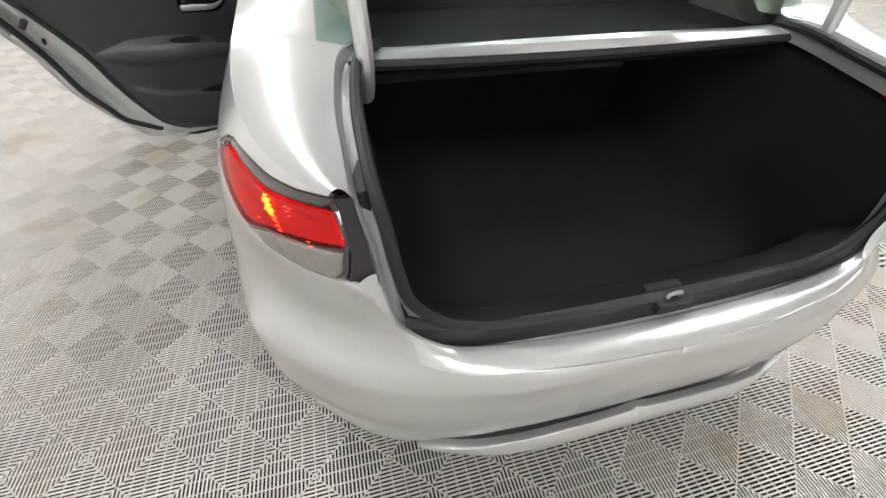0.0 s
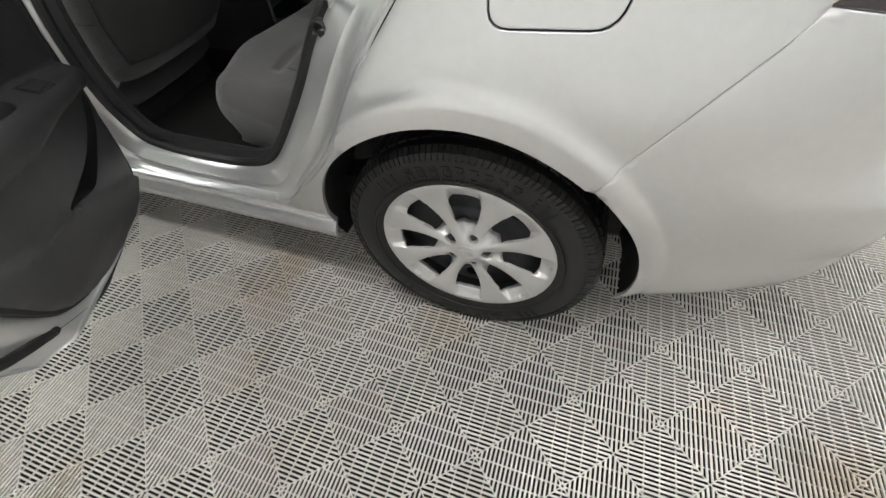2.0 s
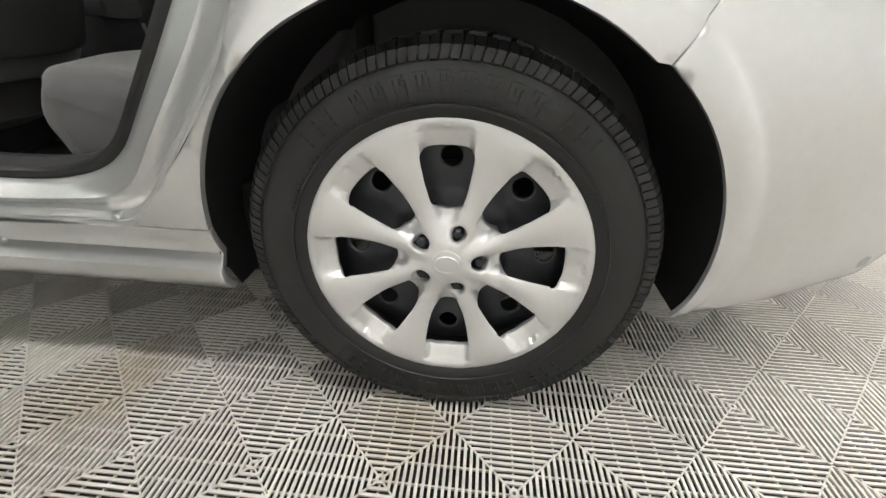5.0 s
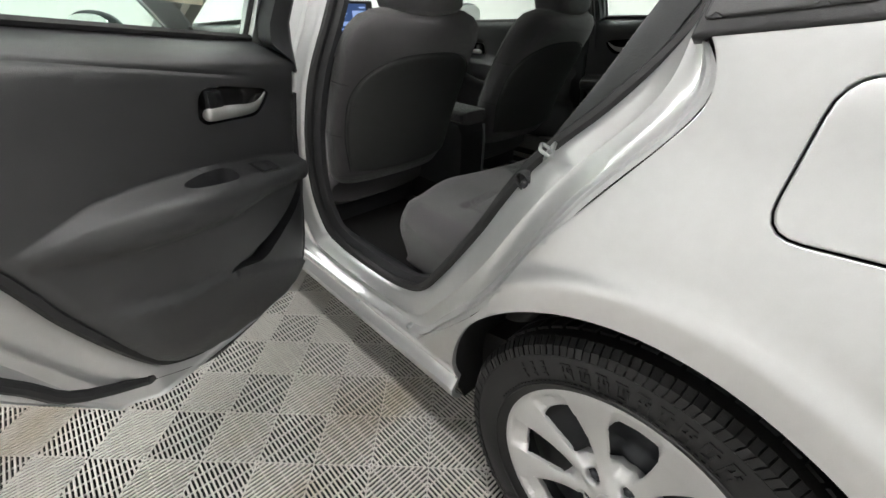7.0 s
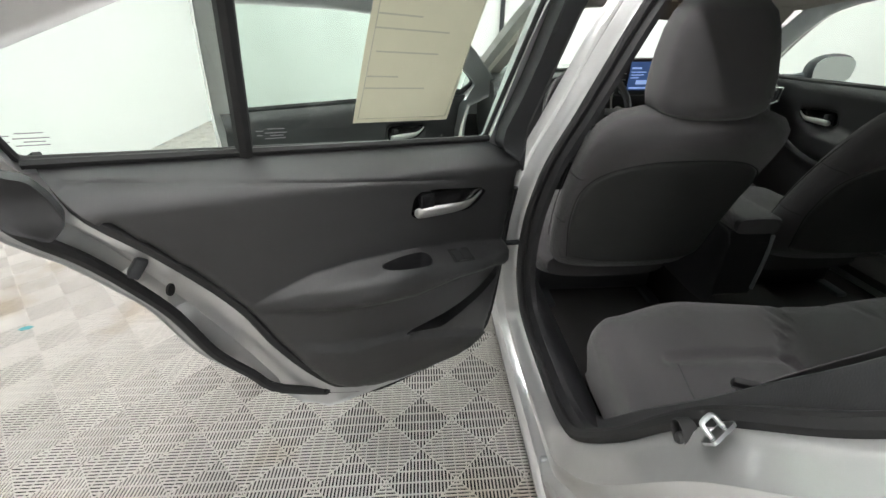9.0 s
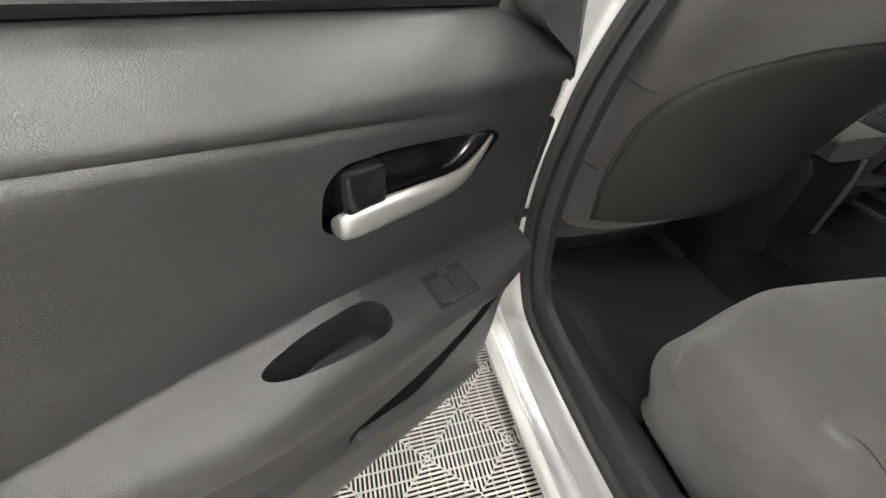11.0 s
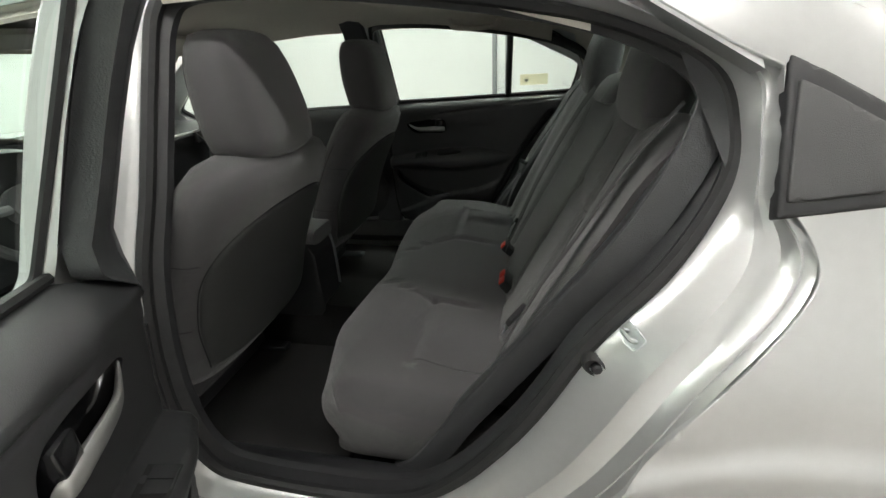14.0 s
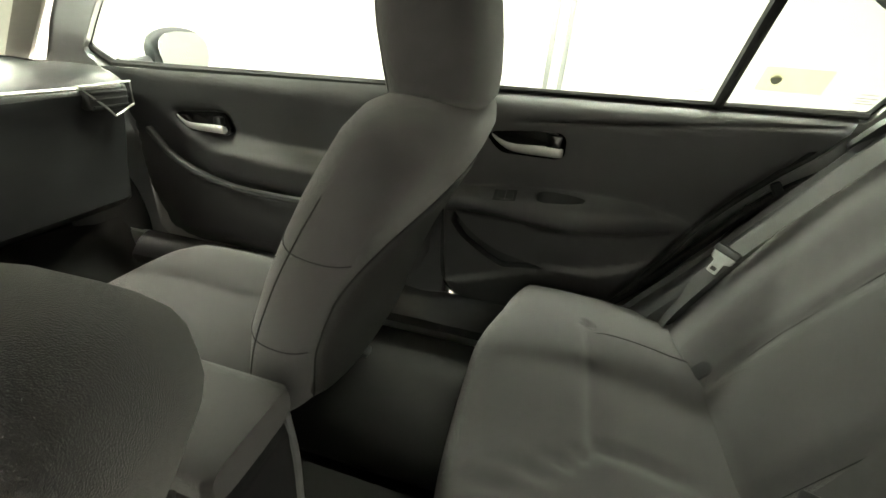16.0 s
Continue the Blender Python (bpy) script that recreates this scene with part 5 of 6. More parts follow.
def build_rear_bench():
    # cushion: one cloth shape across the car, higher at the side seats, hollow along the sewn lines
    left, right = -.285, .171

    def groove(x, y):
        """Depth of the sewn lines: one along each seat's inner side, one across."""
        e = 0.0
        for s, x0, x1 in ((-1, left, -.56), (1, right, .50)):
            xs = x0 - s * max(0, y - .64) * .70 * (1 if y > .64 else 0)
            e += .011 * bell(x, xs, .010)
            if min(x0, x1) - .005 < x < max(x0, x1) + .005:
                e += .010 * bell(y, .640 + .02 * s * (1 if s > 0 else .6) * 0.5, .012)
        return e

    def top_at(x):
        k = abs(x + .05)
        return .550 + .020 * bell(k, .40, .17)
    secs, xs = [], np.linspace(-.675, .675, 120)
    for x in xs:
        k = abs(x)
        e = min(1.0, (.675 - k) / .055)
        e = math.sqrt(max(0.02, 1 - (1 - e) ** 2))
        top = top_at(x)
        y0, y1 = .32, .885 - .02 * bell(x + .05, 0, .13) - .06 * (1 - e) - .050 * step_up(k, .38, .67)
        prof = [(y0, .40), (y0, top - .05), (y0 + .06, top - .035), (y0 + .16, top - .022)] + [(float(y), top + float(np.interp(y, [.48, .60, .72, .78], [-.022, 0, .006, .004])) - groove(x, float(y))) for y in (.54, .58, .61, .625, .64, .655, .67, .70, .74)]
        prof += [(.79, top + .003 - groove(x, .79)), (y1 - .024, top - .018 - groove(x, y1) * .6), (y1, top - .06), (y1 + .003, top - .10), (y1 - .012, .42), (y1 - .03, .37), (y1 - .05, .345), (y0 + .1, .345)]
        prof = spline(prof, 2, True)
        zc = .44
        secs.append([(x, .58 + (y - .58) * (0.9 + .1 * e), zc + (z - zc) * (0.55 + .45 * e)) for y, z in prof])
    bench = solid("rear_seat", *loft(secs), CLOTH, car, "charcoal cloth rear bench seat", sharp=60)
    on_top = lambda x, y: top_at(x) + float(np.interp(y, [.40, .48, .60, .72, .79, .86], [-.028, -.022, 0, .006, .003, -.018])) - groove(x, y) + .0004
    for s, x0, x1 in ((-1, left, -.545), (1, right, .47)):
        line = [(x0 - s * max(0, float(y) - .64) * .70, float(y)) for y in np.linspace(.43, .84, 22)]
        solid("cushion_seam", *tube([(x, y, on_top(x, y)) for x, y in line], .0010, 6), THREAD, bench)
        line = [(float(x), .640 + (.010 if s > 0 else -.006)) for x in np.linspace(x0, x1, 18)]
        solid("cushion_seam", *tube([(x, y, on_top(x, y)) for x, y in line], .0010, 6), THREAD, bench)
        line = [(x1 + s * .012 * math.sin(3 * q), .632 - .2 * q) for q in np.linspace(0, 1, 14)]
        solid("cushion_seam", *tube([(x, y, on_top(x, y)) for x, y in line], .0010, 6), THREAD, bench)

    # backrest: two hollowed seats with raised wings, a seam across each
    def bulge(x, z):
        k = abs(x + .03)
        v = .020 * bell(k, .36, .15) - .010 * bell(k, .19, .020) + .026 * step_up(k, .46, .56)
        v -= .009 * bell(k, float(np.interp(z, [.55, .70, .88, 1.0], [.43, .43, .41, .40])), .016)
        v -= .007 * bell(z, .897 - .05 * (k - .30), .012) * step_up(k, .19, .21) * (1 - step_up(k, .40, .42))
        return v * float(np.interp(z, [.5, .56, .9, 1.02, 1.08], [.4, 1, 1, .6, .0]))
    face = lambda z: float(np.interp(z, [.50, .56, .68, .82, .93, 1.02, 1.075], [.428, .408, .354, .284, .230, .192, .170]))
    secs = []
    for x in np.linspace(-.625, .625, 110):
        k = abs(x)
        e = min(1.0, (.625 - k) / .05)
        e = math.sqrt(max(0.02, 1 - (1 - e) ** 2))
        prof = [(face(float(z)) + bulge(x, float(z)), float(z)) for z in (.50, .56, .64, .72, .80, .85, .875, .89, .905, .92, .96, 1.02)] + [(.170, 1.075), (.142, 1.095), (.105, 1.085), (.08, 1.04), (.16, .75), (.26, .5)]
        prof = spline(prof, 2, True)
        secs.append([(x, .30 + (y - .30) * (0.85 + .15 * e), .74 + (z - .74) * (0.9 + .1 * e)) for y, z in prof])
    solid("backrest", *loft(secs), CLOTH, bench, "charcoal cloth rear backrest", sharp=60)
    on_back = lambda x, z: (x, face(z) + bulge(x, z) + .0006, z)
    for s in (-1, 1):
        solid("backrest_seam", *tube([on_back(s * float(np.interp(z, [.55, .70, .88, 1.0], [.43, .43, .41, .40])) - .03, float(z)) for z in np.linspace(.56, 1.05, 20)], .0010, 6), THREAD, bench)
        solid("backrest_seam", *tube([on_back(s * .19 - .03, float(z)) for z in np.linspace(.56, 1.05, 20)], .0010, 6), THREAD, bench)
        solid("backrest_seam", *tube([on_back(s * float(x) - .03, .897 - .05 * (float(x) - .30)) for x in np.linspace(.195, .405, 12)], .0010, 6), THREAD, bench)
    for cx, w, h in ((-.365, .275, .20), (.330, .275, .20), (-.02, .22, .07)):
        secs = []
        for z, a, d in ((0, .8, .07), (.02, .98, .10), (.06, 1.0, .11), (.11, .97, .10), (.145, .85, .08), (.16, .62, .045)):
            zz = 1.062 + z * h / .155
            secs.append([(cx + x, .155 - .20 * z + y, zz) for x, y in superellipse(0, 0, w / 2 * a, d / 2, 32, 3)])
        solid("headrest", *loft(secs), CLOTH, bench, "charcoal cloth headrest")
    for s in (-1, 1):
        # flat trim wing between the backrest and the door aperture, with a raised lip along its outer edge
        rows = []
        for y, z, w in ((.66, .345, .055), (.60, .40, .07), (.545, .48, .072), (.495, .56, .068), (.435, .645, .064), (.37, .74, .062), (.305, .84, .066), (.245, .93, .066), (.20, 1.01, .06), (.165, 1.08, .045), (.15, 1.13, .03)):
            x0 = s * (.622 - .02 * max(0, z - .8))
            rows.append([(x0, y - .06, z - .02), (x0, y - .012, z), (x0 + s * w * .4, y + .004, z + .002), (x0 + s * w * .8, y + .003, z + .003), (x0 + s * w * .95, y + .012, z + .006), (x0 + s * w * 1.1, y + .004, z), (x0 + s * w * 1.2, y - .03, z - .02)])
        rows = [[tuple(p) for p in spline(r, 2)] for r in rows]
        dense_rows = [[tuple(spline([rw[j] for rw in rows], 4)[i]) for j in range(len(rows[0]))] for i in range(4 * (len(rows) - 1) + 1)]
        solid("side_wing", *loft(dense_rows), SOFT_TRIM, bench, "dark grey trim wing beside the backrest")
    # covers of the child-seat anchors in the gap behind the cushion
    for x in (.461, -.51):
        solid("anchor_cover", *moved(loft([[(a * k, h, b * k) for a, b in superellipse(0, 0, .045, .026, 24, 4)] for h, k in ((.02, 1.0), (.004, 1.0), (0.0, .92))]), Matrix.Translation((x, .425, .555)) @ pose(0, 0, 0, -30, 0, 180)), SOFT_TRIM, bench, "grey plastic anchor cover")
    return bench


def build_floor_pan():
    rows = []
    for x in np.linspace(-.74, .74, 50):
        t = .16 * step_up(.17 - abs(x), 0, .07)
        rows.append([(x, .30, .40), (x, .72, .30 + t * .6), (x, .95, .235 + t), (x, 2.1, .235 + t * 1.1), (x, 2.35, .45), (x, 2.35, .2), (x, .3, .2)])
    solid("cabin_floor", *loft(rows), CARPET, car, "black carpeted cabin floor")
    mat_o = rounded([(-.66, .80), (-.20, .80), (-.20, 1.62), (-.66, 1.62)], .05)
    mm = panel(mat_o, lambda a, b, d: (a, b, .285 - .1 * max(0, .95 - b) * 0 + .05 * max(0, .9 - b)), (), .05, .01, .01, .005)
    pair("floor_mat", mm, CARPET, car, "black carpet floor mat")


def build_console():
    secs = []
    for y, w, h in ((1.095, .135, .60), (1.11, .15, .635), (1.18, .155, .65), (1.40, .155, .65), (1.48, .16, .63), (1.53, .18, .56), (1.9, .21, .60), (2.05, .22, .70)):
        secs.append([(-.045 + x * w / 2 / .5, y, z) for x, z in rounded([(-.5, .30), (.5, .30), (.5, h), (-.5, h)], [.01, .01, .03, .03])])
    solid("centre_console", *loft(secs), BLACK_PLASTIC, car, "black centre console")
    lid = [[(-.045 + x * k, y, z + dz) for x, z in superellipse(0, .664, .077, .026, 28, 4)] for y, k, dz in ((1.085, .9, -.004), (1.095, 1, 0), (1.38, 1, .006), (1.41, .92, 0))]
    solid("armrest_lid", *loft(lid), CLOTH, car, "grey padded armrest")
    solid("console_edge", *tube(spline([(.022, 1.090, .42), (.026, 1.090, .54), (.030, 1.10, .62)], 5), .006, 6), GREY_METAL, car)


def build_dash():
    secs = []
    for x in np.linspace(-.70, .70, 30):
        b = .03 * (1 - (x / .7) ** 2)
        prof = spline([(1.98 - b, .70), (1.95 - b, .80), (1.93 - b, .87), (1.90 - b, .925), (1.93, .965), (2.02, .985), (2.25, .975), (2.45, .955), (2.45, .60), (2.05, .55)], 3, True)
        secs.append([(x, y, z) for y, z in prof])
    dash = solid("dashboard", *loft(secs), SOFT_TRIM, car, "dark grey dashboard")
    for s in (-1, 1):
        solid("air_vent", *block((s * .62 - .055, 1.868, .885), (s * .62 + .055, 1.91, .945), .01), RUBBER, dash, "black air vent")
        frame_ = [(s * .62 + a, 1.864, .915 + b) for a, b in ((-.075, .035), (.065, .04), (.06, -.02), (0, -.045), (-.02, -.02))]
        solid("vent_frame", *tube(frame_, .0035, 6, True), SATIN, dash, "satin vent surround")
        for j in range(3):
            solid("vent_slat", *block((s * .62 - .05, 1.862, .895 + j * .018), (s * .62 + .05, 1.868, .899 + j * .018), .001), BLACK_PLASTIC, dash)
    solid("touch_screen", *block((-.14, 1.84, .93), (.14, 1.875, 1.09), .012), BLACK_PLASTIC, dash, "black touch screen surround")
    sc = solid("screen_face", *block((-.095, 1.835, .955), (.095, 1.8405, 1.075), .003), SCREEN, dash, "lit blue screen")
    for x0, x1, z0, z1 in ((-.088, -.045, 1.045, 1.052), (-.088, -.02, 1.03, 1.034), (-.088, -.03, 1.018, 1.022), (-.088, -.05, 1.006, 1.010), (.01, .085, .975, 1.045), (-.088, .085, .962, .968), (-.06, -.01, .98, .998), (.05, .085, 1.055, 1.062)):
        solid("screen_block", *block((x0, 1.8335, z0), (x1, 1.8352, z1), 0), SCREEN_PALE, dash)
    for i in range(4):
        for s in (-1, 1):
            solid("screen_key", *block((s * .117 - .008, 1.836, .972 + i * .026), (s * .117 + .008, 1.8405, .976 + i * .026), .001), PALE_PRINT, dash)
    for s in (-1, 1):
        solid("knob", *moved(lathe([(-.02, 0), (-.02, .009), (-.016, .0115), (0, .0125), (0, 0)], n=24), Matrix.Translation((s * .118, 1.838, .952)) @ pose(0, 0, 0, 0, 0, 90)), CHROME, dash, "satin silver knob")
        solid("climate_knob", *moved(lathe([(-.022, 0), (-.022, .014), (-.016, .017), (0, .018), (0, 0)], n=24), Matrix.Translation((s * .115, 1.85, .865)) @ pose(0, 0, 0, 0, 0, 90)), CHROME, dash, "satin silver climate knob")
    for i in range(5):
        solid("climate_key", *block((-.078 + i * .035, 1.846, .826), (-.054 + i * .035, 1.852, .840), .002), PALE_PRINT, dash)
    solid("dash_bezel", *tube(spline([(.13, 1.85, 1.05), (.15, 1.85, .98), (.152, 1.85, .91), (.135, 1.85, .84)], 6), .005, 8), CHROME, dash, "satin silver bezel")
    solid("dash_bezel", *tube(spline([(-.13, 1.85, 1.05), (-.15, 1.85, .98), (-.152, 1.85, .91), (-.135, 1.85, .84)], 6), .005, 8), CHROME, dash, "satin silver bezel")
    solid("clock_digits", *block((.19, 1.866, .964), (.225, 1.8695, .976), .001), AMBER, dash, "lit orange clock")
    solid("clock_display", *block((.16, 1.868, .955), (.26, 1.89, .985), .004), RUBBER, dash)
    solid("climate_panel", *block((-.13, 1.85, .80), (.13, 1.885, .86), .01), RUBBER, dash)
    solid("dash_strip", *tube([(x, 1.872 + .0 * x, .945) for x in np.linspace(.30, .66, 8)], .005, 6), CHROME, dash)
    moved_on = [o for o in (dash, *dash.children)]
    for o in moved_on:
        o.data.transform(Matrix.Translation((-.05, .105, -.008)))
    # steering wheel
    c, ax = Vector((-.37, 1.80, .88)), pose(0, 0, 0, 65, 0, 0)
    ring = [tuple(c + (ax.to_3x3() @ Vector((.185 * math.cos(w), .185 * math.sin(w), 0)))) for w in np.linspace(0, 2 * math.pi, 40, endpoint=False)]
    sw = solid("steering_wheel", *tube(ring, .015, 10, True), SOFT_TRIM, car, "black steering wheel")
    hub = superellipse(0, 0, .075, .06, 24, 2.6)
    solid("wheel_hub", *loft([[tuple(c + ax.to_3x3() @ Vector((x * k, y * k, h))) for x, y in hub] for k, h in ((.9, -.04), (1, -.01), (.95, .015), (.6, .022))]), SOFT_TRIM, sw, "airbag cover")
    for w in (0, 180, 270):
        a = [tuple(c + ax.to_3x3() @ Vector((r * math.cos(radians(w)), r * math.sin(radians(w)), .002))) for r in (.06, .18)]
        solid("spoke", *tube(a, .013, 8), GREY_METAL, sw)
    solid("instrument_hood", *loft([[(-.37 + x, y, .95 + z) for x, z in superellipse(0, 0, .17, .06, 24, 3)] for y in (1.95, 2.1)]), BLACK_PLASTIC, car, "black instrument hood")


def build_cabin_fittings():
    for s in (-1, 1):
        g = tube(spline([(s * .505, .50, 1.325), (s * .49, .51, 1.30), (s * .485, .56, 1.292), (s * .485, .64, 1.295), (s * .49, .68, 1.305), (s * .505, .69, 1.335)], 4), .009, 8)
        solid("grab_handle", *g, HEADLINER, car, "beige grab handle")
        g = tube(spline([(s * .515, 1.55, 1.325), (s * .50, 1.56, 1.305), (s * .495, 1.62, 1.30), (s * .495, 1.70, 1.295), (s * .50, 1.74, 1.30), (s * .515, 1.75, 1.325)], 4), .009, 8)
        solid("grab_handle", *g, HEADLINER, car, "beige grab handle")
        v = panel(rounded([(s * .10, 1.70), (s * .46, 1.70), (s * .44, 1.86), (s * .12, 1.88)], .03), lambda a, b, d: (a, b, roof_height(a, b) - .065 - .05 * (b - 1.7)), (), .05, .012, .01, .005)
        solid("sun_visor", *v, HEADLINER, car, "beige sun visor")
    solid("dome_lamp", *block((-.07, 1.72, 1.325), (.07, 1.82, 1.35), .01), HEADLINER, car, "beige roof lamp console")
    for x in (-.04, .04):
        solid("map_light", *block((x - .022, 1.74, 1.318), (x + .022, 1.78, 1.327), .004), DOME, car, "lit warm map light")
    im = solid("inside_mirror", *loft([[(x * k - .03, y, 1.262 + z * k) for x, z in superellipse(0, 0, .118, .034, 28, 3)] for y, k in ((1.86, .97), (1.866, 1), (1.885, .95), (1.90, .7))]), BLACK_PLASTIC, car, "black inside mirror")
    solid("mirror_glass", *panel([(x - .03, 1.262 + z) for x, z in superellipse(0, 0, .108, .026, 28, 3)], lambda a, b, d: (a, 1.8585 - .15 * (a + .03), b), (), .03, .001), MIRROR, im, "mirror glass")
    solid("mirror_stalk", *tube([(0, 1.885, 1.27), (0, 1.95, 1.32)], .008, 8), BLACK_PLASTIC, car)
    # rear pillar trims and parcel shelf
    rows = []
    for k in np.linspace(0, 1, 14):
        z = .98 + k * .31
        w = half_width(z) - .07
        y1 = .10 + .13 * k
        rows.append([(-w, y1, z), (-(w - .015), y1 - .025, z), (-(w - .08), .01 + .12 * k, z), (-(w - .09), -.20 + .33 * k, z), (-w, -.20 + .33 * k, z)])
    # left trim takes a dark colour for its shade; the right stays beige
    solid("rear_pillar_trim", *loft(rows), SOFT_TRIM, car, "dark grey rear pillar trim")
    solid("rear_pillar_trim", *flipped(loft(rows)), HEADLINER, car, "beige rear pillar trim")
    solid("parcel_shelf", *panel(rounded([(-.64, .17), (.64, .17), (.60, -.36), (-.60, -.36)], .04), lambda a, b, d: (a, b, .985 + .02 * (0.17 - b)), (), .06, .02), CARPET, car, "black carpeted parcel shelf")


def strap(points, width, side):
    """Flat webbing along a line; side: the way its width points."""
    v, f = [], []
    s = np.array(side, float)
    s /= np.linalg.norm(s)
    for i, p in enumerate(points):
        p = np.array(p, float)
        a = np.array(points[max(0, i - 1)], float)
        b = np.array(points[min(len(points) - 1, i + 1)], float)
        n = np.cross(b - a, s)
        n /= max(np.linalg.norm(n), 1e-9)
        v += [p - s * width / 2 - n * .0008, p + s * width / 2 - n * .0008, p + s * width / 2 + n * .0008, p - s * width / 2 + n * .0008]
    for i in range(len(points) - 1):
        for k in range(4):
            f.append((4 * i + k, 4 * i + (k + 1) % 4, 4 * i + 4 + (k + 1) % 4, 4 * i + 4 + k))
    return v, f


def build_belts():
    def buckle(x, y, z, tilt, buttons, label):
        m = Matrix.Translation((x, y, z)) @ pose(0, 0, 0, tilt, 0, 0)
        w = .021 * buttons
        b = solid("seat_belt_buckle", *moved(block((-w, -.014, -.045), (w, .014, .03), .006), m), BLACK_PLASTIC, car, label)
        for i in range(buttons):
            c = -w + .021 + .042 * i
            solid("release_button", *moved(block((c - .0165, -.010, .022), (c + .0165, .011, .0345), .003), m), RED_PLASTIC, b, "red release button")
        solid("buckle_stalk", *moved(strap([(0, -.0, -.04), (0, -.01, -.08), (0, -.03, -.11)], .04, (1, 0, 0)), m), BELT, b)
    buckle(-.145, .425, .545, -42, 2, "black twin buckle with two red buttons")
    buckle(.092, .432, .548, -48, 1, "black buckle with red button")

    def tongue(x, y, z, turn):
        """A steel tongue: a wide slotted head for the webbing, a narrow blade with a hole."""
        ring = rounded([(-.031, 0), (.031, 0), (.027, -.028), (.013, -.032), (.013, -.060), (-.013, -.060), (-.013, -.032), (-.027, -.028)], .004)
        hole = rounded([(-.008, -.045), (.008, -.045), (.008, -.054), (-.008, -.054)], .002)
        t = solid("seat_belt_tongue", *panel(ring, lambda a, b, d: (a, 0, b), [hole], .008, .0028), ZINC, car, "steel belt tongue")
        head = block((-.033, -.006, -.014), (.033, .005, .004), .004)
        solid("tongue_grip", *head, BLACK_PLASTIC, t, "black tongue grip")
        t.matrix_basis = Matrix.Translation((x, y, z)) @ turn
    # outer belts, hanging down beside the backrest
    for s in (-1, 1):
        pts = spline([(s * .560, .150, 1.12), (s * .575, .215, 1.04), (s * .590, .285, .92), (s * .600, .350, .81), (s * .61, .405, .70), (s * .618, .455, .58), (s * .622, .475, .50)], 5)
        solid("seat_belt", *strap(pts, .047, (1, s * .25, 0)), BELT, car, "black seat belt webbing")
        tongue(s * .608, .392, .752, pose(0, 0, 0, 24, 0, s * 25))
    pts = spline([(.150, .178, 1.09), (.135, .222, 1.03), (.122, .290, .91), (.112, .345, .80), (.098, .395, .68), (.085, .430, .60), (.075, .445, .56)], 5)
    solid("seat_belt", *strap(pts, .047, (1, 0, .2)), BELT, car, "black centre seat belt webbing")
    tongue(.09, .415, .662, pose(0, 0, 0, 24, 0, 0) @ pose(0, 0, 0, 0, 40, 0))


build_front_seat(-.430, "charcoal cloth driver seat", -.004)
build_front_seat(.322, "charcoal cloth passenger seat", .006)
build_rear_bench()
build_floor_pan()
build_console()
build_dash()
build_cabin_fittings()
build_belts()


# ---- boot ----
BOOT_LINE = [(-.50, -.375, 1.045), (-.55, -.44, 1.032), (-.570, -.58, 1.006), (-.572, -.72, .982), (-.568, -.79, .955), (-.558, -.82, .90), (-.548, -.835, .82), (-.53, -.85, .745), (-.48, -.862, .69), (-.40, -.872, .655), (-.2, -.885, .640), (0, -.888, .637)]


WIDE = 1.08


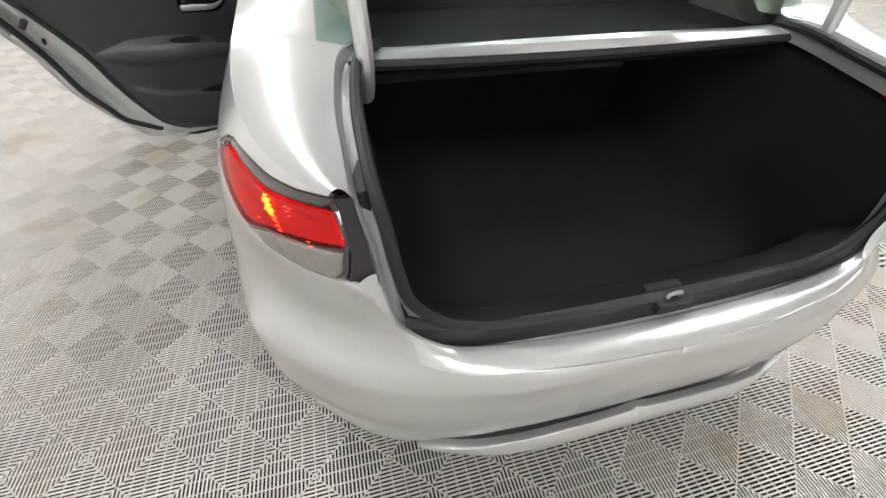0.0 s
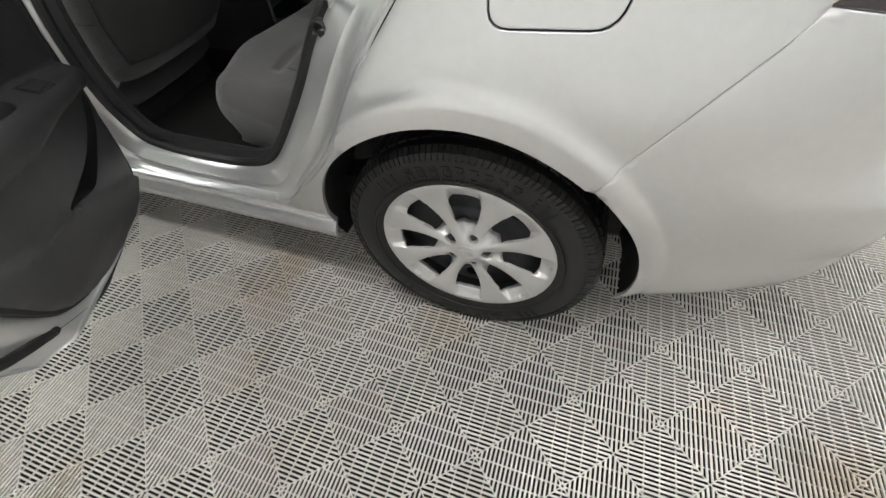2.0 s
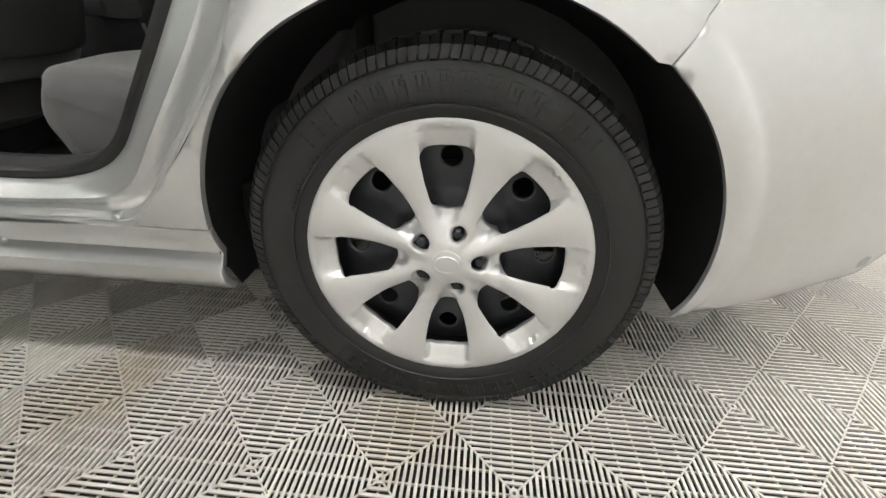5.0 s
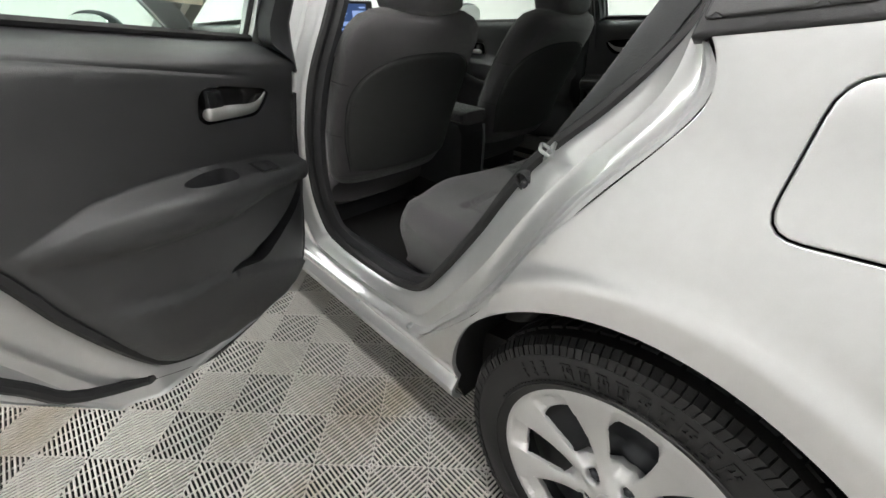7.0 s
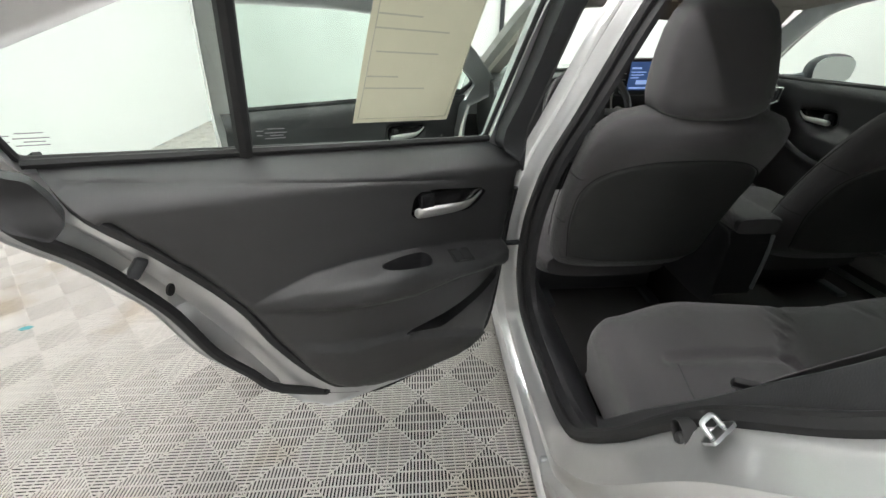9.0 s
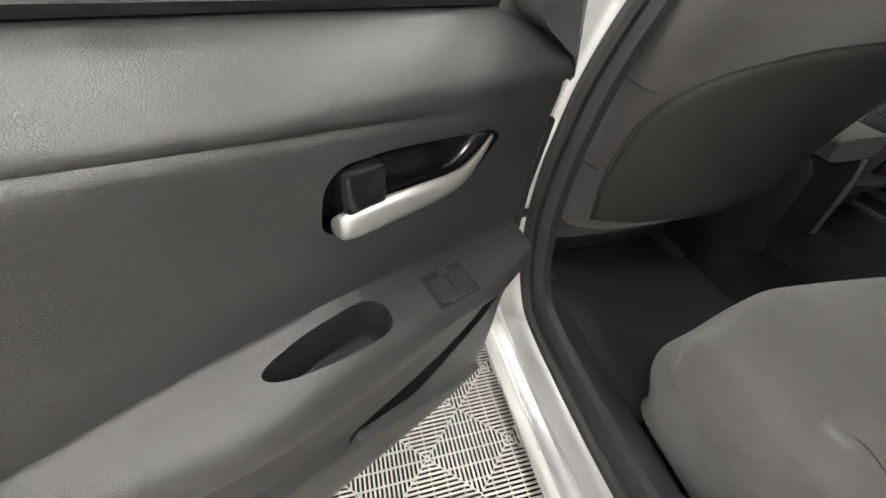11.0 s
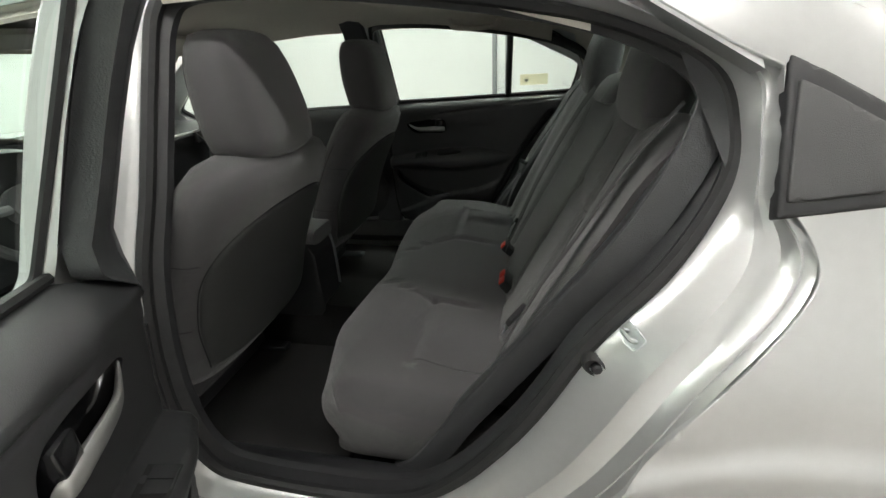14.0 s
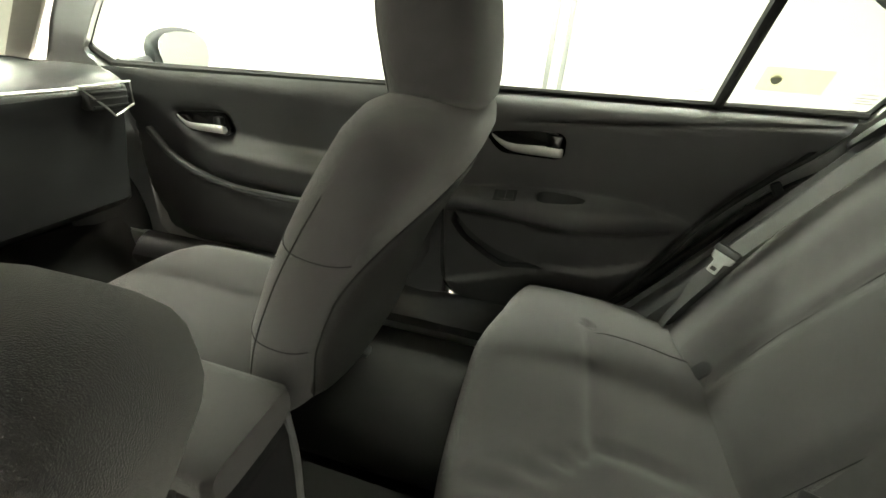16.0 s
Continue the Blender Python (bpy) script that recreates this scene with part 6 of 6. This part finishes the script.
def build_boot():
    # painted channel round the opening: from the deck down the sides to the bumper
    half = spline(BOOT_LINE, 5)
    full = half + [np.array((-p[0] * WIDE, p[1], p[2])) for p in reversed(half[:-1])]

    def offset(p, k, h):
        c = np.array((p[0] * .35, -.50, .80))
        v = c - np.array(p)
        v = v / np.linalg.norm(v)
        return tuple(np.array(p) + v * k + np.array((0, 0, h)))
    rows = []
    for k, dn in ((-.012, .0), (-.004, -.006), (.0, -.026), (.018, -.030), (.024, -.010), (.026, .006), (.030, .006), (.032, -.03)):
        rows.append([(lambda q: (q[0], q[1] - dn * .5, q[2] + dn * .8))(offset(p, k, 0)) for p in full])
    n = len(full)
    solid("boot_channel", [q for r in rows for q in r], [(i * n + k, i * n + k + 1, (i + 1) * n + k + 1, (i + 1) * n + k) for i in range(len(rows) - 1) for k in range(n - 1)], PAINT, car, "silver boot opening channel")
    solid("boot_seal", *tube([offset(p, .030, .010) for p in full], .011, 8), RUBBER, car, "black boot seal")
    # deck beside the opening, from the pillar back to the lamp
    outer = [skin(at_y(float(y), float(z)), float(z)) for y, z in spline([(-.18, 1.13), (-.30, 1.08), (-.36, 1.053), (-.40, 1.035), (-.55, 1.005), (-.72, .985), (-.805, .973)], 4)]
    inner = spline(list(PILLAR_FOOT) + [offset(np.array(q), -.012, 0) for q in BOOT_LINE[:5]], 4)
    rows = []
    for k in np.linspace(0, 1, 9):
        rows.append([tuple((1 - k) * np.array(o) + k * np.array(i) + np.array((0, 0, (.006 + .008 * step_up(-o[1], .3, .45)) * math.sin(math.pi * k)))) for o, i in zip(outer, inner)])
    n = len(rows[0])
    faces = [(i * n + k, i * n + k + 1, (i + 1) * n + k + 1, (i + 1) * n + k) for i in range(len(rows) - 1) for k in range(n - 1)]
    solid("rear_deck", [q for r in rows for q in r], faces, PAINT, car, "silver deck beside the boot opening")
    wide = [(q[0] * (1 + (WIDE - 1) * j / 8 * step_up(-q[1], .2, .45)), q[1], q[2]) for j, r in enumerate(rows) for q in r]
    solid("rear_deck", *flipped((wide, faces)), PAINT, car, "silver deck beside the boot opening")
    # dark bracket between lamp and seal
    plate = [[skin(at_x(x, z), z, -.004), offset(np.array(q), -.010, 0)] for (x, z), q in zip(((.603, .970), (.597, .94), (.594, .90), (.598, .87), (.604, .848)), spline(BOOT_LINE[4:7], 2))]
    rows = [[tuple(np.array(a) * (1 - k) + np.array(b) * k) for a, b in plate] for k in (0, .5, 1)]
    pair("lamp_bracket", ([q for r in rows for q in r], [(i * 5 + k, i * 5 + k + 1, (i + 1) * 5 + k + 1, (i + 1) * 5 + k) for i in range(2) for k in range(4)]), BLACK_PLASTIC, car, "black plastic lamp bracket")
    plan = [(-.64, -.70), (-.60, -.755), (-.565, -.78), (-.545, -.77), (-.56, -.68)]
    solid("lamp_backing", *loft([[(x, y, z) for x, y in plan] for z in (.842, .955)]), BLACK_PLASTIC, car, "black plastic lamp backing")
    solid("corner_panel", *loft([[(x, y, z) for x, y in plan] for z in (.62, .840)]), PAINT, car, "silver painted corner panel")
    # painted corner under the lamp, down to the bumper's top
    outer = [bumper_skin(at_x(x, z) if x > .001 else END, z, 0) for x, z in spline(SHELF_EDGE, 4)]
    line = spline([(-.552, -.831, .846)] + BOOT_LINE[6:], 4)
    plate = [(np.array(o) + np.array((0, .003, -.001)), offset(q, -.010, 0)) for o, q in zip(outer, line)]
    n = len(plate)
    rows = [[tuple(np.array(a) * (1 - k) + np.array(b) * k + np.array((0, 0, .006 * math.sin(math.pi * k)))) for a, b in plate] for k in (0, .25, .5, .75, 1)]
    half_lip = ([q for r in rows for q in r], [(i * n + k, i * n + k + 1, (i + 1) * n + k + 1, (i + 1) * n + k) for i in range(4) for k in range(n - 1)])
    wide = [(q[0] * (1 + (WIDE - 1) * (j // n) / 4), q[1], q[2]) for j, q in enumerate(half_lip[0])]
    solid("bumper_shelf", *join(half_lip, flipped((wide, half_lip[1]))), PAINT, car, "silver bumper shelf")
    # liner: dark carpeted box
    def liner(name, v, f, label):
        solid(name, v, f, TRUNK_CARPET, car, label, smooth=False)
    rows = []
    for y in np.linspace(-.86, .18, 24):
        w = float(np.interp(y, [-.86, -.75, -.55, -.4, .0, .18], [.50, .545, .56, .53, .50, .50]))
        top = float(np.interp(y, [-.86, -.80, -.74, -.45, -.40], [.66, .80, .93, .985, .99]))
        rows.append([(-w - .01, y, top), (-w, y, min(.80, top - .02)), (-w + .01, y, .60), (-w + .05, y, .535), (0, y, .53), (w * WIDE - .05, y, .535), (w * WIDE - .01, y, .60), (w * WIDE, y, min(.80, top - .02)), (w * WIDE + .01, y, top)])
    v, f = loft(rows, cap=False)
    n = 9
    f = [q for i, q in enumerate(f) if (i % n) != n - 1]
    solid("boot_liner", v, f, TRUNK_CARPET, car, "black carpeted boot liner", sharp=60)
    solid("boot_front_wall", *block((-.62, .16, .50), (.62, .19, .98), .005), TRUNK_CARPET, car, "black boot front wall")
    solid("boot_roof", *block((-.62, -.36, .955), (.62, .17, .97), .004), TRUNK_CARPET, car)
    # plastic scuff trim with the latch
    sec = []
    for x in np.linspace(-.52, .56, 32):
        y = -.852 - .02 * (1 - ((x - .02) / .57) ** 2)
        z = .655 + .05 * max(0, abs(x - .02) - .38) / .16
        sec.append([(x, y, z - .02), (x, y + .003, z + .012), (x, y + .02, z + .02), (x, y + .10, z - .035), (x, y + .115, z - .06), (x, y + .115, .52), (x, y + .02, .52)])
    solid("boot_sill_trim", *loft(sec), BLACK_PLASTIC, car, "dark grey plastic boot sill trim")
    solid("latch_pocket", *block((-.021, -.888, .640), (.069, -.82, .668), .008), RUBBER, car)
    solid("latch_striker", *tube(spline([(.010, -.868, .652), (.010, -.868, .678), (.038, -.868, .678), (.038, -.868, .652)], 4), .005, 8), ZINC, car, "zinc boot striker")
    # panel under the rear window
    sec = []
    for x in np.linspace(-.60, .66, 24):
        b = .03 * (1 - (x / .6) ** 2)
        sec.append([(x, -.375 - b, 1.036 - .015 * (x / .6) ** 2), (x, -.395 - b, 1.032 - .015 * (x / .6) ** 2), (x, -.408 - b, 1.016), (x, -.395 - b, .999), (x, -.34 - b, .994), (x, -.34 - b, 1.019)])
    solid("shelf_panel", *loft(sec), PAINT, car, "silver panel under the rear window")
    solid("shelf_seal", *tube([(x, -.402 - .03 * (1 - (x / .6) ** 2), 1.004) for x in np.linspace(-.56, .56, 20)], .012, 8), RUBBER, car)
    for s in (-1, 1):
        m = s if s < 0 else s * 1.2
        arm = spline([(m * .515, -.25, .95), (m * .515, -.34, .925), (m * .512, -.41, .945), (m * .512, -.448, 1.0), (m * .512, -.45, 1.06), (m * .515, -.43, 1.16), (m * .515, -.36, 1.36)], 6)
        solid("hinge_arm", *tube(arm, .017, 10, flat=1.0), PAINT, car, "grey gooseneck hinge arm")
    # lid, standing up
    rows = []
    for k, (dy, dz, w) in enumerate(((-.375, 1.19, .58), (-.335, 1.40, .615), (-.345, 1.57, .62), (-.38, 1.71, .61), (-.42, 1.79, .59), (-.52, 1.81, .57), (-.66, 1.78, .52), (-.76, 1.75, .48))):
        rows.append([(x * w, dy + .02 * (x * x), dz) for x in np.linspace(-1, 1, 16)])
    n = 16
    back = [[(p[0] * .97, p[1] - (.03 if i < 5 else 0), p[2] - (.0 if i < 5 else .03)) for p in r] for i, r in enumerate(rows)]
    v = [q for r in rows for q in r] + [q for r in back for q in r]
    m = len(rows) * n
    f = [(i * n + k, i * n + k + 1, (i + 1) * n + k + 1, (i + 1) * n + k) for i in range(len(rows) - 1) for k in range(n - 1)]
    f += [tuple(m + j for j in reversed(q)) for q in f]
    lid = solid("boot_lid", v, f, PAINT, car, "silver boot lid standing open")


def build_front_end():
    """Wings, bonnet and nose, which close the car ahead of the cabin."""
    wing = [(2.20, .35), (2.21, .98), (2.6, .955), (3.1, .88), (3.45, .78), (3.58, .60), (3.58, .25), (3.10, .22)] + [(2.70 + (q[0]), q[1]) for q in arch(0, 0, 180, 24)] + [(2.30, .22)]
    pair("front_wing", panel(wing, lambda a, b, d: skin(a, b), (), .06, .01, .01, .005, .03), PAINT, car, "silver front wing")
    rows = []
    for y in np.linspace(2.42, 3.56, 16):
        z = float(np.interp(y, [2.42, 2.8, 3.2, 3.56], [1.0, .985, .92, .78]))
        w = abs(skin(y, float(np.interp(y, [2.42, 3.1, 3.56], [.97, .88, .70])))[0]) - .03
        rows.append([(x * w, y, z - .05 * x ** 4) for x in np.linspace(-1, 1, 14)])
    n = 14
    v = [q for r in rows for q in r]
    solid("bonnet", v, [(i * n + k, i * n + k + 1, (i + 1) * n + k + 1, (i + 1) * n + k) for i in range(15) for k in range(13)], PAINT, car, "silver bonnet")
    rows = [[(x * .56, 3.56 + .10 * (1 - x * x) * float(np.interp(z, [.2, .5, .78], [.8, 1, .4])), z) for x in np.linspace(-1, 1, 14)] for z in np.linspace(.2, .79, 8)]
    v = [q for r in rows for q in r]
    solid("front_bumper", v, [(i * n + k, i * n + k + 1, (i + 1) * n + k + 1, (i + 1) * n + k) for i in range(7) for k in range(13)], PAINT, car, "silver front bumper")
    solid("bulkhead", *block((-.72, 2.40, .20), (.72, 2.44, .95), .005), RUBBER, car)
    solid("underbody", *block((-.60, -.55, .20), (.60, 3.3, .235), .01), RUBBER, car, "black underbody")


build_boot()
build_front_end()


# ---- sundries at the aperture ----
def build_aperture_fittings():
    # a plate with two screws and a bent wire loop
    out, bar = Vector((-.5, .69, .52)).normalized(), Vector((.85, .43, .32)).normalized()
    c = Matrix.Translation((-.806, .240, .860)) @ Matrix.Scale(.68, 4) @ Matrix((-out, bar.cross(-out), bar)).transposed().to_4x4()
    plate = panel(rounded([(-.017, -.026), (.015, -.026), (.021, 0), (.015, .026), (-.017, .026)], .008), lambda a, b, d: (0, a, b), (), .01, .005, .002, .001)
    s = solid("door_striker", *moved(plate, c), ZINC, car, "zinc door striker")
    loop_ = rounded([(.004, 0, .013), (-.028, 0, .013), (-.028, 0, -.013), (.004, 0, -.013)], .008)[6:18]
    loop_ = [(.004, 0, .013)] + loop_ + [(.004, 0, -.013)]
    solid("striker_loop", *moved(tube(loop_, .0042, 8), c), ZINC, s, "bent zinc wire loop")
    for b in (-.017, .017):
        solid("striker_screw", *moved(lathe([(-.005, 0), (-.005, .004), (-.002, .0065), (0, .0065), (0, 0)], n=12), c @ Matrix.Translation((0, .004, b))), ZINC, s)
    o = superellipse(0, 0, .0175, .0125, 24, 2.4)
    m = Matrix.Translation((-.804, .283, .805)) @ pose(0, 0, 0, 38, 0, 0)
    rim = loft([[(h, a * k, b * k) for a, b in o] for h, k in ((.012, 1.0), (-.003, 1.0), (-.006, .90), (-.004, .78), (.002, .72))])
    buf = solid("rubber_buffer", *moved(rim, m), RUBBER, car, "black rubber door buffer")
    solid("buffer_nose", *moved(lathe([(-.008, 0), (-.008, .005), (-.005, .0075), (.002, .008), (.002, 0)], n=18), m @ Matrix.Translation((0, -.005, 0))), BLACK_PLASTIC, buf)
    solid("door_check", *tube([(-.82, 1.04, .655), (-.90, 1.03, .655)], .008, 8), STEEL_BLACK, car, "black door check strap")


build_aperture_fittings()


def build_sill_bolts():
    for y, z, r in ((.805, .292, .0065), (.55, .356, .009), (1.30, .292, .0065), (1.80, .292, .0065)):
        x = -half_width(z) + .014
        solid("sill_bolt", *moved(lathe([(-.006, 0), (-.006, r * .6), (-.003, r), (.01, r), (.01, 0)], n=12), Matrix.Translation((x, y, z))), ZINC, car)


build_sill_bolts()


def build_window_paper():
    m = REAR_OPEN
    at = lambda y, z, lift: tuple(m @ Vector((-half_width(z) + .026 + lift + .86 + window_lean(z), y - 1.10 + .045 * (z - 1.06), z)))
    rows = [[at(y, z, .004 * math.sin(9 * y) + .006 * (1.34 - z)) for y in np.linspace(.660, .865, 8)] for z in np.linspace(1.066, 1.335, 10)]
    back = [[at(y, z, .0006 + .004 * math.sin(9 * y) + .006 * (1.34 - z)) for y in np.linspace(.660, .865, 8)] for z in np.linspace(1.066, 1.335, 10)]
    n = 8
    v = [q for r in rows for q in r] + [q for r in back for q in r]
    f = [(i * n + k, i * n + k + 1, (i + 1) * n + k + 1, (i + 1) * n + k) for i in range(9) for k in range(7)]
    f += [tuple(80 + j for j in reversed(q)) for q in f]
    sheet = tagged(solid("window_sheet", v, f, PAPER), "cream printed sheet hung on the rear door window", "paper")
    for z, y0, y1 in ((1.315, .70, .79), (1.29, .67, .82), (1.275, .69, .80), (1.245, .67, .75), (1.225, .67, .81), (1.19, .68, .80), (1.15, .67, .73), (1.13, .67, .79)):
        q = [at(y, zz, .0016 + .004 * math.sin(9 * y) + .006 * (1.34 - zz)) for zz in (z - .0012, z + .0012) for y in np.linspace(y0, y1, 5)]
        solid("printed_line", q, [(k, k + 1, 6 + k, 5 + k) for k in range(4)], PRINT, sheet)
    edge = [at(y, z, .0016 + .004 * math.sin(9 * y) + .006 * (1.34 - z)) for y, z in ((.668, 1.074), (.857, 1.074), (.857, 1.327), (.668, 1.327))]
    solid("printed_border", *tube(edge, .0009, 4, True), PRINT, sheet)


def build_glass_sticker():
    put = lambda y, z: (half_width(z) - .0235, y, z)
    q = [put(y, z) for y, z in ((.30, 1.065), (.42, 1.065), (.42, 1.11), (.30, 1.11))]
    st = tagged(solid("window_sticker", q, [(0, 1, 2, 3)], YELLOW_LABEL), "yellow sticker on the rear side window", "sticker")
    solid("sticker_seal", [(half_width(1.088) - .0245, .392 + .010 * math.cos(w), 1.088 + .010 * math.sin(w)) for w in np.linspace(0, 2 * math.pi, 12, endpoint=False)], [tuple(range(12))], PRINT, st)


build_window_paper()
build_glass_sticker()


# ---- room ----
def wall(name, lo, hi, mat=WHITE_WALL, label=""):
    return tagged(solid(name, *block(lo, hi, 0), mat, None, "", False), label or "plain white painted wall", "wall", kind="structure")


wall("wall_west", (-4.25, -5.2, 0), (-4.1, 7.2, 3.4))
wall("wall_east", (9.0, -5.2, 0), (9.15, 7.2, 3.4))
wall("wall_north", (-4.1, 7.0, 0), (9.0, 7.15, 3.4))
wall("wall_south", (-4.1, -5.15, 0), (9.0, -5.0, 3.4))
tagged(solid("ceiling", *block((-4.1, -5.0, 3.4), (9.0, 7.0, 3.5), 0), WHITE_WALL, None, "", False), "plain white ceiling", "ceiling", kind="structure")


for y in (.86, 1.15):
    tagged(solid("trim_strip", *block((8.94, y - .05, 0), (8.997, y + .05, 3.4), .004), GREY_METAL), "grey metal wall rail", "rail", "wall rails", "structure")
tagged(solid("trim_pole", *block((.14, 6.93, 0), (.20, 6.99, 3.4), .004), STEEL_BLACK), "black wall post", "post", kind="structure")


def build_ceiling_lamp(x, y):
    lamp = tagged(new("ceiling_lamp"), "long white ceiling lamp, lit", "lamp", "ceiling lamps")
    solid("housing", *block((-.09, -.75, .03), (.09, .75, .09), .01), WHITE_WALL, lamp)
    solid("tube", *block((-.07, -.72, .0), (.07, .72, .03), .01), LAMP, lamp)
    lamp.matrix_basis = Matrix.Translation((x, y, 3.31))
    return lamp


first = build_ceiling_lamp(-1.5, -2.6)
copy_thing(first, pose(.6, -3.2, 3.31))
for x in (-1.5, 1.2, 2.8, 6.2):
    for y in (-2.6, .2, 3.0, 5.6):
        if y > 0:
            copy_thing(first, pose(x, y, 3.31))

tagged(solid("plastic_scrap", *panel([(-2.962, 1.535), (-2.94, 1.527), (-2.912, 1.538), (-2.906, 1.556), (-2.935, 1.562), (-2.955, 1.552)], lambda a, b, d: (a, b, .0035 + .05 * (a + 2.935) ** 2), (), .02, .0015), TEAL, None), "small teal plastic scrap lying on the floor tiles", "scrap")

# ---- floor of ribbed tiles ----
LAT = 0.2155
X_T, Y_T = -1.02, -0.128
# sheet below the ribs, coloured as the shade in their gaps
floor = tagged(solid("floor", *block((-4.1, -5.0, -.06), (9.0, 7.0, -.03), 0), GAP_SHADE, None, "", False), "grey ribbed plastic garage tile floor", "floor", kind="structure")


def tile_piece(nrib):
    """Four diamonds of ribs round a centre; the tile's corners and centre are where ribs form squares."""
    v, f = [], []

    def rib(a, b, w, z0, z1):
        a, b = np.array(a), np.array(b)
        t = (b - a) / np.linalg.norm(b - a)
        n = np.array([-t[1], t[0]]) * w / 2
        k = len(v)
        for z, s in ((z0, 1.0), (z1, .92)):
            for q in (a - n * s, b - n * s, b + n * s, a + n * s):
                v.append((q[0], q[1], z))
        f.extend([(k + 4, k + 5, k + 6, k + 7), (k, k + 1, k + 5, k + 4), (k + 2, k + 3, k + 7, k + 6), (k + 1, k + 2, k + 6, k + 5), (k + 3, k, k + 4, k + 7)])
    h = LAT / 2
    for ax in range(4):
        w = ax * math.pi / 2
        c, s = math.cos(w), math.sin(w)
        rot = lambda p: (p[0] * c - p[1] * s, p[0] * s + p[1] * c)
        # diamond with corners (0,0), (h,h), (2h,0), (h,-h): ribs across the line from centre to centre
        for i in range(nrib):
            d = (i + .5) * LAT / nrib
            e = min(d, LAT - d) - .0012
            if e > .003:
                rib(rot((d, -e)), rot((d, e)), LAT / nrib * .47, -.004, 0.0)
        for j in (-2, -1, 0, 1, 2):
            b = j * .036
            lo = abs(b) + .004
            if LAT - 2 * lo > .02:
                rib(rot((lo, b)), rot((LAT - lo, b)), .003, -.010, -.0055)
        rib(rot((.002, 0.002)), rot((h, h - .001)), .003, -.004, -.0005)
        rib(rot((h, h - .001)), rot((LAT - .002, .002)), .003, -.004, -.0005)
    return v, f


near_mesh = bpy.data.meshes.new("floor_tile")
near_mesh.from_pydata(*[tile_piece(20)[0], [], tile_piece(20)[1]])
near_mesh.materials.append(TILE)
far_v, far_f = [], []
plain = [q for q in tile_piece(20)[0]]
plain_f = tile_piece(20)[1]
coarse = tile_piece(8)
for i in range(-20, 48):
    for j in range(-26, 36):
        if (i + j) % 2:
            continue
        x, y = X_T + i * LAT, Y_T + j * LAT
        if not (-4.2 < x < 9.1 and -5.1 < y < 7.1):
            continue
        if -3.6 < x < .9 and -2.4 < y < 3.55:
            t = new("tile", near_mesh)
            t.parent = floor
            t.matrix_basis = Matrix.Translation((x, y, 0))
        else:
            k = len(far_v)
            piece_v, piece_f = (plain, plain_f) if x < 1.6 else coarse
            far_v += [(p[0] + x, p[1] + y, p[2]) for p in piece_v]
            far_f += [tuple(q + k for q in r) for r in piece_f]
far = bpy.data.meshes.new("distant_tiles")
far.from_pydata(far_v, [], far_f)
far.materials.append(TILE)
rest = new("distant_tiles", far)
rest.parent = floor
tagged(rest, kind="stuff")
